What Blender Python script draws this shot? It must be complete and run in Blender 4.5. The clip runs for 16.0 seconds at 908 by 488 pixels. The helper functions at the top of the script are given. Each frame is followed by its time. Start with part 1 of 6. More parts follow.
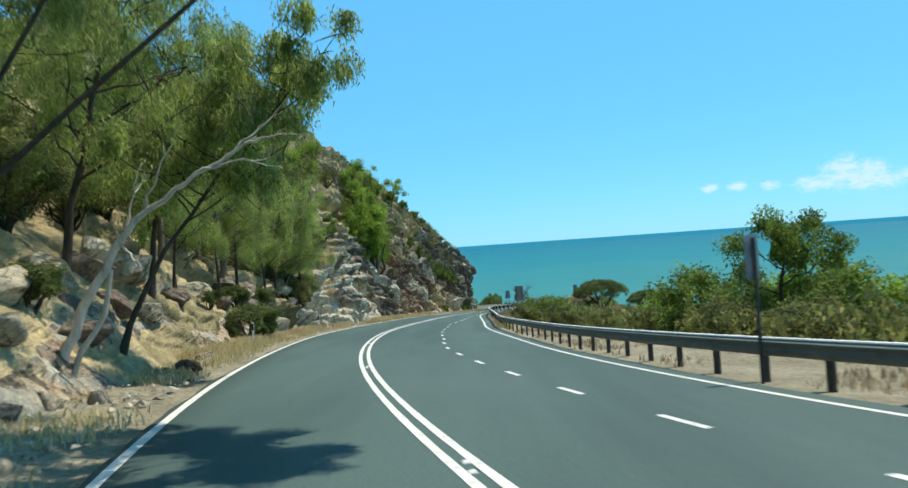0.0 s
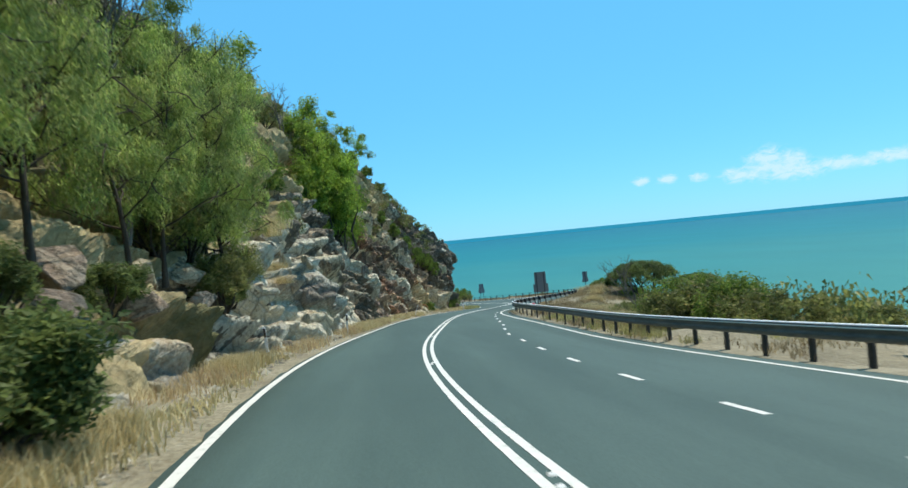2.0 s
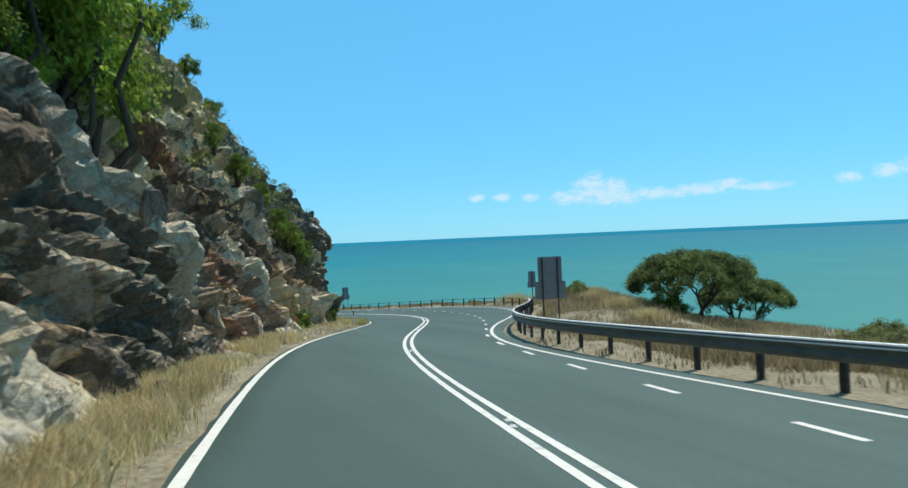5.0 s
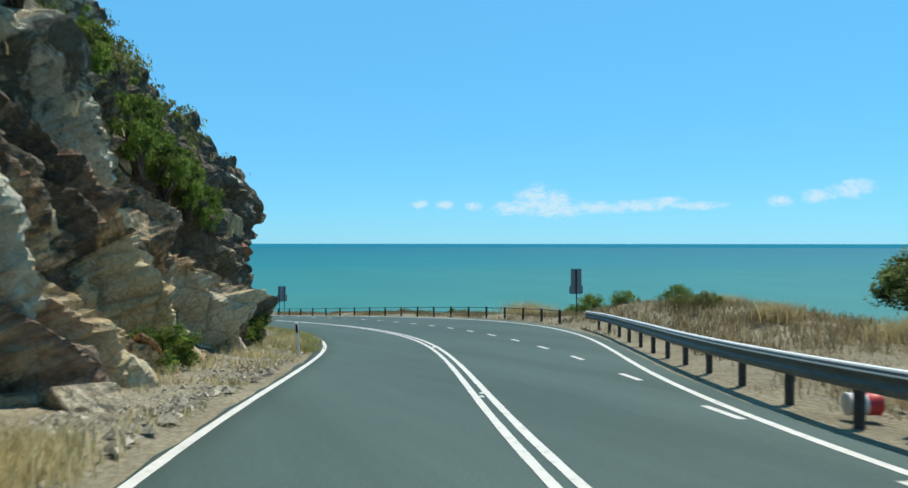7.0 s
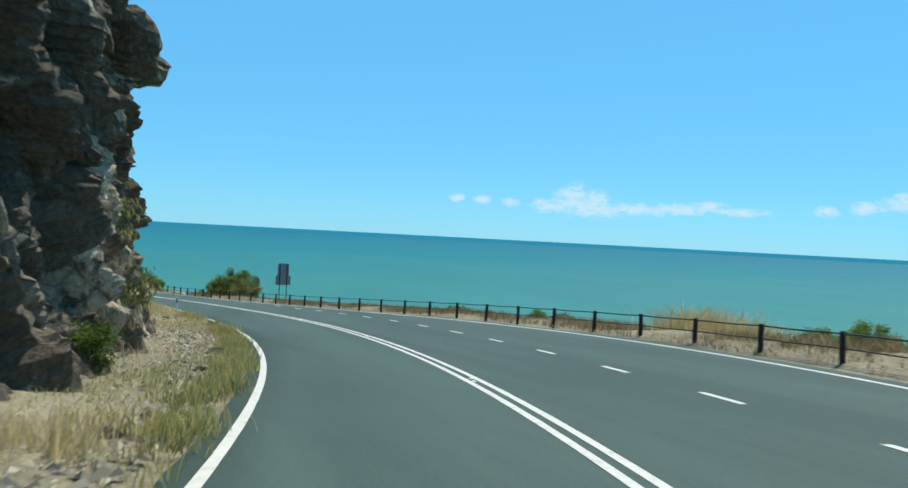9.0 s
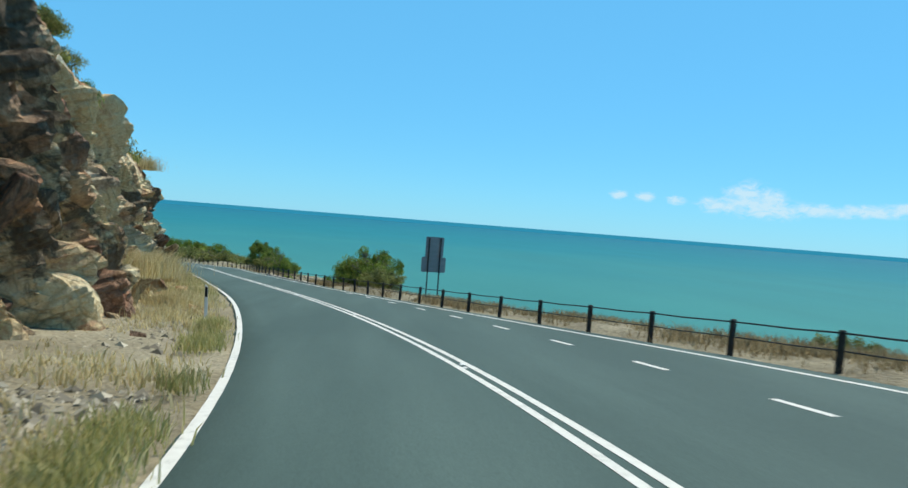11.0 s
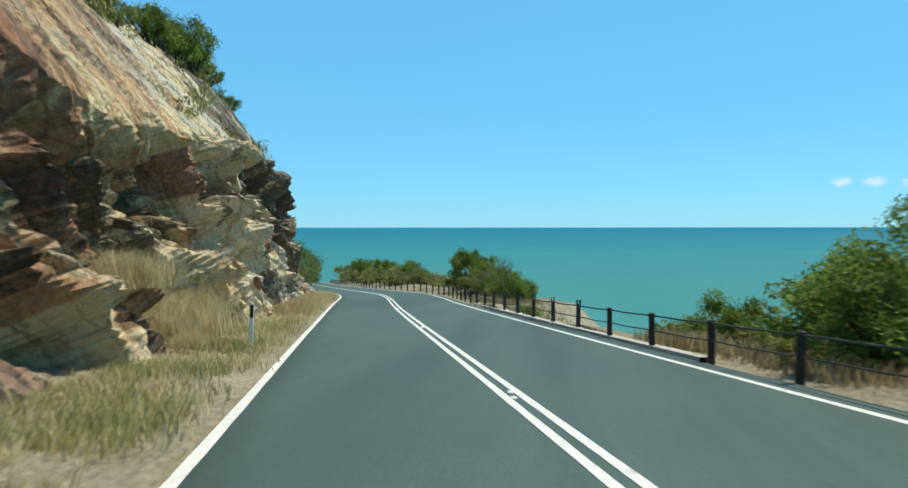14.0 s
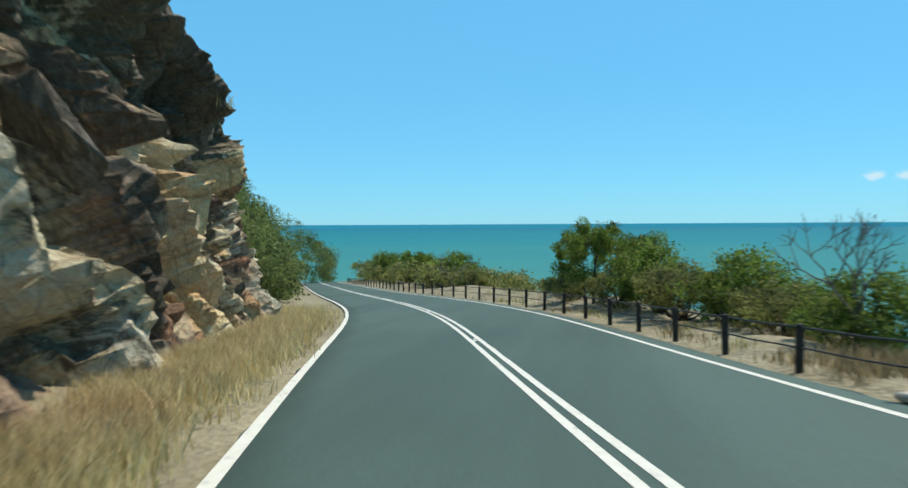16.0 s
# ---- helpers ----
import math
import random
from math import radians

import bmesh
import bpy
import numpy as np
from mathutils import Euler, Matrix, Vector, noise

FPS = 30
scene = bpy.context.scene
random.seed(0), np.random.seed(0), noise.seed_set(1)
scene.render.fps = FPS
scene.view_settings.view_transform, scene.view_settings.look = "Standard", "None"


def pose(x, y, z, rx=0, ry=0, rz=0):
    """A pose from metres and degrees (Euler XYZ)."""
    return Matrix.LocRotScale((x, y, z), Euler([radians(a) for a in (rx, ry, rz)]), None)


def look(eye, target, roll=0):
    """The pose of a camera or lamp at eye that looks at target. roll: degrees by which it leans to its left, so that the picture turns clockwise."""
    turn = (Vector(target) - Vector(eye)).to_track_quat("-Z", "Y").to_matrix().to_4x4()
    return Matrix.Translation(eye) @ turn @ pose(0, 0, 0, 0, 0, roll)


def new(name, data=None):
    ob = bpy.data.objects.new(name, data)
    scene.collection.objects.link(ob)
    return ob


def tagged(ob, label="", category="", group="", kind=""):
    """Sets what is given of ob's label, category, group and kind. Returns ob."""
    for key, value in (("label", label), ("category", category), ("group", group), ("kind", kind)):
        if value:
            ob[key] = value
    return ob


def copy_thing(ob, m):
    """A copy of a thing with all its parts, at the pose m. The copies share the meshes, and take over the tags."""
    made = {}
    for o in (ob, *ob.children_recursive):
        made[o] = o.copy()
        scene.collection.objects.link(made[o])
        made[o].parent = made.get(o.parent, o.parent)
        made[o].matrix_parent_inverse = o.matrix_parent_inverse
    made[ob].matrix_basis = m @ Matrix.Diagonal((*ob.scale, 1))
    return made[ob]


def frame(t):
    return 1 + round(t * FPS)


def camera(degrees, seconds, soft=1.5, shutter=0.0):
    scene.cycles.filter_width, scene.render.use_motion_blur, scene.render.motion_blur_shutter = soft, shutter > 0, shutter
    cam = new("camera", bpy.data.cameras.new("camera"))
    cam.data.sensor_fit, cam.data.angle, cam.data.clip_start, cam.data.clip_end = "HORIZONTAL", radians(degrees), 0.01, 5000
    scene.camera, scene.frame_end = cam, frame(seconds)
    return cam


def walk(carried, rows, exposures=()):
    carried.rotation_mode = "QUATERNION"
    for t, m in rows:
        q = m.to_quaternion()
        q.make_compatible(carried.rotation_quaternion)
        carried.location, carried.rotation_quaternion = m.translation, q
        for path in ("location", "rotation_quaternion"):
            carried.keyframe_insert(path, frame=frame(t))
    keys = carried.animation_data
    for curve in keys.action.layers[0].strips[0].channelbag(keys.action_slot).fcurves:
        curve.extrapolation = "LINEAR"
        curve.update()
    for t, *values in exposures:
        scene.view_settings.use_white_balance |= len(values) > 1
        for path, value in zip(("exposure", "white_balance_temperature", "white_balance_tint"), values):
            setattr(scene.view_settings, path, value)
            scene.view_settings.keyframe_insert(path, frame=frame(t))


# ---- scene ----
cam = camera(63.55, 16.0, 1.5, 0.2)

# seconds, eye, yaw, pitch, roll: a car's run down the coast road
PATH = [
    (0.0, 0.00, 0.00, 0.00, -0.00, 0.18, -3.98),
    (0.5, -1.53, 6.06, -0.42, -1.07, -0.45, -4.30),
    (1.0, -2.80, 12.09, -0.85, -1.98, -0.53, -4.88),
    (1.5, -3.93, 18.10, -1.27, -3.16, -0.36, -5.34),
    (2.0, -4.84, 24.02, -1.69, -4.90, -0.35, -5.56),
    (2.5, -5.45, 29.80, -2.11, -7.24, -0.45, -5.29),
    (3.0, -5.90, 35.49, -2.52, -9.86, -0.64, -4.70),
    (3.5, -6.14, 41.04, -2.93, -12.46, -0.78, -4.18),
    (4.0, -6.02, 46.50, -3.35, -14.76, -0.82, -3.77),
    (4.2, -5.93, 48.62, -3.50, -15.53, -0.80, -3.56),
    (4.5, -5.78, 51.70, -3.73, -16.51, -0.71, -3.18),
    (5.0, -5.45, 56.69, -4.10, -17.80, -0.47, -2.45),
    (5.5, -4.99, 61.62, -4.47, -18.85, -0.20, -1.68),
    (6.0, -4.31, 66.62, -4.84, -19.87, 0.02, -0.95),
    (6.3, -3.78, 69.72, -5.08, -20.54, 0.09, -0.59),
    (6.5, -3.36, 71.84, -5.24, -21.05, 0.09, -0.39),
    (7.0, -2.13, 77.32, -5.67, -22.44, -0.03, 0.05),
    (7.5, -0.72, 82.79, -6.11, -23.42, -0.26, 0.71),
    (8.0, 0.82, 88.13, -6.56, -23.41, -0.45, 1.36),
    (8.5, 2.37, 93.53, -7.03, -22.04, -0.44, 2.11),
    (9.0, 3.90, 99.19, -7.51, -19.75, -0.54, 2.99),
    (9.5, 5.12, 104.95, -8.00, -17.19, -0.77, 3.77),
    (9.7, 5.51, 107.27, -8.20, -16.17, -0.90, 3.97),
    (10.0, 6.02, 110.76, -8.50, -14.48, -1.09, 4.23),
    (10.5, 6.69, 116.60, -8.99, -11.22, -1.38, 4.52),
    (11.0, 7.08, 122.50, -9.48, -7.55, -1.64, 4.52),
    (11.5, 7.15, 128.48, -9.96, -3.61, -1.85, 4.10),
    (11.8, 7.00, 132.13, -10.23, -1.18, -1.96, 3.58),
    (12.0, 6.83, 134.59, -10.40, 0.43, -2.00, 3.13),
    (12.5, 6.10, 140.78, -10.84, 3.94, -1.91, 2.15),
    (13.0, 4.96, 147.05, -11.26, 6.37, -1.79, 1.33),
    (13.5, 3.51, 153.42, -11.68, 7.60, -1.50, 0.42),
    (14.0, 1.87, 159.95, -12.11, 7.76, -1.22, -0.03),
    (14.5, 0.07, 166.73, -12.55, 7.53, -0.94, -0.40),
    (15.0, -1.84, 173.68, -13.02, 7.49, -0.88, -0.31),
    (15.5, -3.77, 180.76, -13.49, 8.30, -1.11, -0.35),
    (16.0, -5.81, 187.85, -13.96, 9.52, -1.44, -0.30),
]
walk(cam, [(t, pose(x, y, z, 90 + pitch, 0, yaw) @ pose(0, 0, 0, 0, 0, roll)) for t, x, y, z, yaw, pitch, roll in PATH],
     [(0.0, 0.10, 6550, 10), (2.0, 0.06, 6400, 10), (3.5, 0.0, 6500, 10), (6.5, -0.08, 6500, 10), (9.5, -0.08, 6550, 10), (12.0, -0.05, 6550, 10), (13.5, 0.0, 6800, 10), (16.0, -0.04, 6800, 10)])

# ---- light ----
SUN_EL, SUN_AZ = radians(62), radians(62)      # height; turn from straight ahead (+y) towards the sea (+x)
world = bpy.data.worlds.new("sky")
scene.world = world
world.use_nodes = True
wn, wl = world.node_tree.nodes, world.node_tree.links
sky = wn.new("ShaderNodeTexSky")
sky.sky_type, sky.sun_disc = "NISHITA", False
sky.sun_elevation, sky.sun_rotation = SUN_EL, SUN_AZ
sky.altitude, sky.air_density, sky.dust_density, sky.ozone_density = 0, 1.0, 0.0, 6.0
tint = wn.new("ShaderNodeHueSaturation")
tint.inputs["Saturation"].default_value = 1.12
cast = wn.new("ShaderNodeMix")
cast.data_type, cast.blend_type = "RGBA", "MULTIPLY"
cast.inputs[0].default_value = 1.0
cast.inputs[7].default_value = (0.60, 0.98, 1.12, 1)
wl.new(sky.outputs[0], tint.inputs["Color"])
wl.new(tint.outputs[0], cast.inputs[6])
wl.new(cast.outputs[2], wn["Background"].inputs["Color"])
wn["Background"].inputs["Strength"].default_value = 0.05
veil = wn.new("ShaderNodeBackground")
veil.inputs["Color"].default_value = (0.108, 0.408, 0.655, 1)
# the pale haze lies low; the sky deepens towards the zenith
rise = wn.new("ShaderNodeSeparateXYZ")
wl.new(wn.new("ShaderNodeTexCoord").outputs["Generated"], rise.inputs[0])
fade = wn.new("ShaderNodeMapRange")
fade.interpolation_type = "SMOOTHSTEP"
for k, v in zip(("From Min", "From Max", "To Min", "To Max"), (0.30, 0.85, 1.0, 0.55)):
    fade.inputs[k].default_value = v
wl.new(rise.outputs["Z"], fade.inputs["Value"])
wl.new(fade.outputs["Result"], veil.inputs["Strength"])
both = wn.new("ShaderNodeAddShader")
wl.new(wn["Background"].outputs[0], both.inputs[0])
wl.new(veil.outputs[0], both.inputs[1])
wl.new(both.outputs[0], wn["World Output"].inputs["Surface"])
sun_data = bpy.data.lights.new("sun", "SUN")
sun_data.energy, sun_data.angle, sun_data.color = 4.9, radians(0.5), (1.0, 0.92, 0.77)
sun = new("sun", sun_data)
sun_dir = Vector((math.cos(SUN_EL) * math.sin(SUN_AZ), math.cos(SUN_EL) * math.cos(SUN_AZ), math.sin(SUN_EL)))
sun.matrix_world = look(tuple(sun_dir * 500), (0, 0, 0))
rng = np.random.default_rng(7)


# ---- materials ----
class Mat:
    """A node material under construction."""

    def __init__(self, name):
        self.m = bpy.data.materials.new(name)
        self.m.use_nodes = True
        self.t = self.m.node_tree
        self.b = self.t.nodes["Principled BSDF"]
        self.co = self.t.nodes.new("ShaderNodeTexCoord").outputs["Object"]

    def node(self, kind, **values):
        n = self.t.nodes.new("ShaderNode" + kind)
        for k, v in values.items():
            n.inputs[k].default_value = v
        return n

    def link(self, a, b):
        self.t.links.new(a, b)

    def tilted(self, dip):
        """Texture space turned about the x axis, for beds that dip along the road."""
        r = self.node("VectorRotate", Angle=radians(dip))
        r.rotation_type = "X_AXIS"
        self.link(self.co, r.inputs["Vector"])
        return r.outputs[0]

    def noise(self, scale, detail=4.0, rough=0.55, stretch=None, distortion=0.0, dip=0.0):
        n = self.node("TexNoise", Scale=scale, Detail=detail, Roughness=rough, Distortion=distortion)
        co = self.tilted(dip) if dip else self.co
        if stretch:
            mp = self.node("Mapping", Scale=stretch)
            self.link(co, mp.inputs["Vector"])
            co = mp.outputs[0]
        self.link(co, n.inputs["Vector"])
        return n.outputs["Fac"]

    def voronoi(self, scale, feature="F1", stretch=None, dip=0.0):
        n = self.node("TexVoronoi", Scale=scale)
        n.feature = feature
        co = self.tilted(dip) if dip else self.co
        if stretch:
            mp = self.node("Mapping", Scale=stretch)
            self.link(co, mp.inputs["Vector"])
            co = mp.outputs[0]
        self.link(co, n.inputs["Vector"])
        return n

    def ramp(self, fac, stops):
        n = self.node("ValToRGB")
        e = n.color_ramp.elements
        while len(e) < len(stops):
            e.new(0.5)
        for i, (p, c) in enumerate(stops):
            e[i].position, e[i].color = p, (*c, 1)
        self.link(fac, n.inputs[0])
        return n.outputs["Color"]

    def mix(self, fac, a, b, blend="MIX"):
        n = self.node("Mix")
        n.data_type, n.blend_type = "RGBA", blend
        for s, v in ((n.inputs[0], fac), (n.inputs[6], a), (n.inputs[7], b)):
            if isinstance(v, bpy.types.NodeSocket):
                self.link(v, s)
            else:
                s.default_value = v if isinstance(v, (int, float)) else (*v, 1)
        return n.outputs[2]

    def math(self, op, a, b=0.0, clamp=False):
        n = self.node("Math")
        n.operation, n.use_clamp = op, clamp
        for s, v in zip(n.inputs, (a, b)):
            if isinstance(v, bpy.types.NodeSocket):
                self.link(v, s)
            else:
                s.default_value = v
        return n.outputs[0]

    def bump(self, height, strength=0.5, distance=0.05):
        n = self.node("Bump", Strength=strength, Distance=distance)
        self.link(height, n.inputs["Height"])
        self.link(n.outputs[0], self.b.inputs["Normal"])

    def done(self, color=None, rough=0.8, metal=0.0, spec=0.3):
        if color is not None:
            if isinstance(color, bpy.types.NodeSocket):
                self.link(color, self.b.inputs["Base Color"])
            else:
                self.b.inputs["Base Color"].default_value = (*color, 1)
        self.b.inputs["Roughness"].default_value = rough
        self.b.inputs["Metallic"].default_value = metal
        self.b.inputs["Specular IOR Level"].default_value = spec
        return self.m


def asphalt_material():
    k = Mat("asphalt")
    big, fine = k.noise(0.13, 5), k.noise(38, 3, 0.7)
    track = k.noise(0.55, 4, 0.6, (1.0, 0.06, 1.0))
    c = k.ramp(big, [(0.3, (0.053, 0.090, 0.082)), (0.7, (0.073, 0.118, 0.107))])
    c = k.mix(0.6, c, k.ramp(track, [(0.38, (0.043, 0.076, 0.069)), (0.65, (0.075, 0.121, 0.110))]))
    c = k.mix(0.55, c, k.ramp(fine, [(0.3, (0.3, 0.3, 0.3)), (0.7, (0.72, 0.72, 0.72))]), "OVERLAY")
    k.bump(fine, 0.35, 0.01)
    return k.done(c, 0.82, 0, 0.3)


def paint_material():
    k = Mat("road_paint")
    wear = k.noise(7, 6, 0.7)
    c = k.ramp(wear, [(0.26, (0.30, 0.31, 0.28)), (0.42, (0.62, 0.62, 0.57)), (0.8, (0.76, 0.76, 0.71))])
    return k.done(c, 0.6, 0, 0.3)


def soil_material():
    k = Mat("dry_soil")
    a, b, v = k.noise(0.35, 6, 0.65), k.noise(5.5, 5, 0.7), k.voronoi(9)
    c = k.ramp(a, [(0.3, (0.180, 0.168, 0.122)), (0.5, (0.285, 0.270, 0.196)), (0.7, (0.390, 0.378, 0.290))])
    c = k.mix(0.55, c, k.ramp(b, [(0.3, (0.25, 0.23, 0.2)), (0.72, (0.78, 0.74, 0.68))]), "OVERLAY")
    c = k.mix(0.25, c, k.ramp(v.outputs["Distance"], [(0.0, (0.42, 0.38, 0.31)), (0.5, (0.14, 0.115, 0.08))]))
    k.bump(k.math("ADD", b, v.outputs["Distance"]), 0.8, 0.06)
    return k.done(c, 0.95, 0, 0.15)


def hill_material():
    k = Mat("hill_scrub")
    a, b = k.noise(0.22, 6, 0.65), k.noise(2.6, 6, 0.7)
    c = k.ramp(a, [(0.32, (0.16, 0.155, 0.080)), (0.46, (0.32, 0.270, 0.155)), (0.6, (0.52, 0.43, 0.26)), (0.78, (0.46, 0.39, 0.26))])
    c = k.mix(0.6, c, k.ramp(b, [(0.3, (0.2, 0.2, 0.2)), (0.7, (0.8, 0.78, 0.7))]), "OVERLAY")
    k.bump(b, 0.9, 0.25)
    return k.done(c, 0.95, 0, 0.1)


def rock_material(name="rock", per_object=False):
    """Bedded cut rock: grey or rusty stone block by block, black-weathered where it has stood long, with shade painted
    in too.
    """
    k = Mat(name)

    def given(what):
        n = k.node("Attribute")
        n.attribute_name = what
        if per_object:
            n.attribute_type = "OBJECT"
        return n.outputs["Fac"]
    tone = k.node("ObjectInfo").outputs["Random"] if per_object else given("block")
    rust, coat_shade = given("rust"), given("coat_shade")
    mid, fine = k.noise(1.4, 7, 0.68, (1, 0.85, 1.2), 0.3, 44), k.noise(9, 6, 0.72)
    blot, grain = k.noise(0.55, 6, 0.62, (1, 0.7, 1.4), 0.6, 44), k.noise(34, 3, 0.7)
    tone = k.math("ADD", tone, k.math("MULTIPLY", k.math("SUBTRACT", mid, 0.5), 0.9), True)
    grey = k.ramp(tone, [(0.0, (0.15, 0.142, 0.122)), (0.25, (0.29, 0.28, 0.235)), (0.5, (0.46, 0.44, 0.355)), (0.75, (0.59, 0.57, 0.46)), (1.0, (0.66, 0.635, 0.52))])
    warm = k.ramp(tone, [(0.0, (0.21, 0.125, 0.085)), (0.25, (0.40, 0.225, 0.135)), (0.5, (0.59, 0.37, 0.20)), (0.75, (0.70, 0.51, 0.27)), (1.0, (0.76, 0.63, 0.38))])
    warmth = k.math("ADD", rust, k.math("MULTIPLY", k.math("SUBTRACT", blot, 0.5), 1.5), True)
    c = k.mix(warmth, grey, warm)
    # red iron stains follow the beds
    iron = k.math("MULTIPLY", k.math("SUBTRACT", k.noise(0.9, 6, 0.65, (1, 0.75, 1.3), 0.4, 44), 0.56), 9.0, True)
    c = k.mix(k.math("MULTIPLY", iron, k.math("MULTIPLY", rust, 0.75)), c, (0.40, 0.165, 0.085))
    c = k.mix(0.68, c, k.ramp(fine, [(0.28, (0.20, 0.20, 0.20)), (0.72, (0.80, 0.79, 0.77))]), "OVERLAY")
    c = k.mix(0.35, c, k.ramp(grain, [(0.3, (0.28, 0.28, 0.28)), (0.7, (0.72, 0.72, 0.72))]), "OVERLAY")
    # the black coat, with the shade painted into it, has sharp, ragged edges
    edge = k.math("ADD", coat_shade, k.math("MULTIPLY", k.math("SUBTRACT", k.noise(1.7, 7, 0.7, (1, 0.65, 1.4), 0.8, 44), 0.5), 1.5))
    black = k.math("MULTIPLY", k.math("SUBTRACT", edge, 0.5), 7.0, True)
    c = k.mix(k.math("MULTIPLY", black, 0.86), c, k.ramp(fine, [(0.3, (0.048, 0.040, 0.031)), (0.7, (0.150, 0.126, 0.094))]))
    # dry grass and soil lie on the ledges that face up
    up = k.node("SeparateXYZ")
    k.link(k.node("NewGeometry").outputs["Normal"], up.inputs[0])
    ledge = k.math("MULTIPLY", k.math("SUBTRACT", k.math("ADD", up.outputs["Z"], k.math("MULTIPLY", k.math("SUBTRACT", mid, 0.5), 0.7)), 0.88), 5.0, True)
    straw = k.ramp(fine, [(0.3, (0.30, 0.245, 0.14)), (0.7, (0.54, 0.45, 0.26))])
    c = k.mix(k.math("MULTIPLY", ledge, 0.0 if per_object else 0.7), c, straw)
    crack = k.voronoi(0.9, "DISTANCE_TO_EDGE", (1, 0.6, 1.5), 44).outputs["Distance"]
    chip = k.voronoi(3.0, "F1", (1, 0.6, 1.5), 44).outputs["Distance"]
    joint = k.math("SUBTRACT", 1.0, k.math("MULTIPLY", crack, 20.0), True)
    small = k.math("SUBTRACT", 1.0, k.math("MULTIPLY", k.voronoi(2.3, "DISTANCE_TO_EDGE", (1, 0.45, 1.6), 44).outputs["Distance"], 16.0), True)
    # darker along the joints, here and there
    joint = k.math("MULTIPLY", k.math("MAXIMUM", joint, k.math("MULTIPLY", small, 0.7)), k.math("MULTIPLY", k.math("SUBTRACT", blot, 0.34), 4.0, True))
    c = k.mix(k.math("MULTIPLY", joint, 0.55), c, (0.055, 0.045, 0.035))
    crack = k.math("MULTIPLY", crack, 9.0, True)
    relief = k.math("ADD", k.math("MULTIPLY", chip, 0.8), k.math("MULTIPLY", mid, 1.2))
    relief = k.math("ADD", relief, k.math("MULTIPLY", fine, 0.8))
    k.bump(k.math("ADD", relief, k.math("MULTIPLY", crack, 0.45)), 0.95, 0.17)
    return k.done(c, 0.85, 0, 0.25)


def leaf_material(name, dark, light, dry=None):
    k = Mat(name)
    g = k.node("NewGeometry").outputs["Random Per Island"]
    r = k.node("ObjectInfo").outputs["Random"]
    stops = [(0.0, dark), (0.65, light)]
    if dry:
        stops += [(0.86, light), (0.97, dry)]
    c = k.ramp(g, stops)
    clump = k.noise(0.8, 3)
    c = k.mix(0.7, c, k.ramp(clump, [(0.36, (0.15, 0.18, 0.16)), (0.64, (0.84, 0.84, 0.62))]), "OVERLAY")
    c = k.mix(k.math("MULTIPLY", r, 0.25), c, tuple(0.6 * a + 0.4 * b for a, b in zip(dark, light)))
    tr = k.node("BsdfTranslucent")
    k.link(c, tr.inputs["Color"])
    ms = k.node("MixShader", Fac=0.56)
    k.link(k.b.outputs[0], ms.inputs[1])
    k.link(tr.outputs[0], ms.inputs[2])
    k.link(ms.outputs[0], k.t.nodes["Material Output"].inputs["Surface"])
    return k.done(c, 0.55, 0, 0.25)


def bark_material(name, a, b):
    k = Mat(name)
    n = k.noise(5, 6, 0.7, (1, 1, 0.25))
    k.bump(n, 0.8, 0.03)
    return k.done(k.ramp(n, [(0.3, a), (0.7, b)]), 0.9, 0, 0.15)


def grass_material(name, a, b, c3):
    k = Mat(name)
    g = k.node("NewGeometry").outputs["Random Per Island"]
    c = k.ramp(g, [(0.0, a), (0.5, b), (1.0, c3)])
    c = k.mix(0.5, c, k.ramp(k.noise(0.5, 4), [(0.3, (0.30, 0.31, 0.28)), (0.7, (0.76, 0.74, 0.66))]), "OVERLAY")
    tr = k.node("BsdfTranslucent")
    k.link(c, tr.inputs["Color"])
    ms = k.node("MixShader", Fac=0.45)
    k.link(k.b.outputs[0], ms.inputs[1])
    k.link(tr.outputs[0], ms.inputs[2])
    k.link(ms.outputs[0], k.t.nodes["Material Output"].inputs["Surface"])
    return k.done(c, 0.8, 0, 0.15)


def metal_material(name, a, b, rough=0.5, metal=0.8):
    k = Mat(name)
    n = k.noise(2.2, 6, 0.7, (1, 1, 2.5))
    k.bump(k.noise(30, 3), 0.1, 0.004)
    return k.done(k.ramp(n, [(0.3, a), (0.7, b)]), rough, metal, 0.5)


def plain_material(name, a, b, scale=6.0, rough=0.7, spec=0.3):
    k = Mat(name)
    n = k.noise(scale, 6, 0.65)
    k.bump(n, 0.25, 0.01)
    return k.done(k.ramp(n, [(0.3, a), (0.7, b)]), rough, 0, spec)


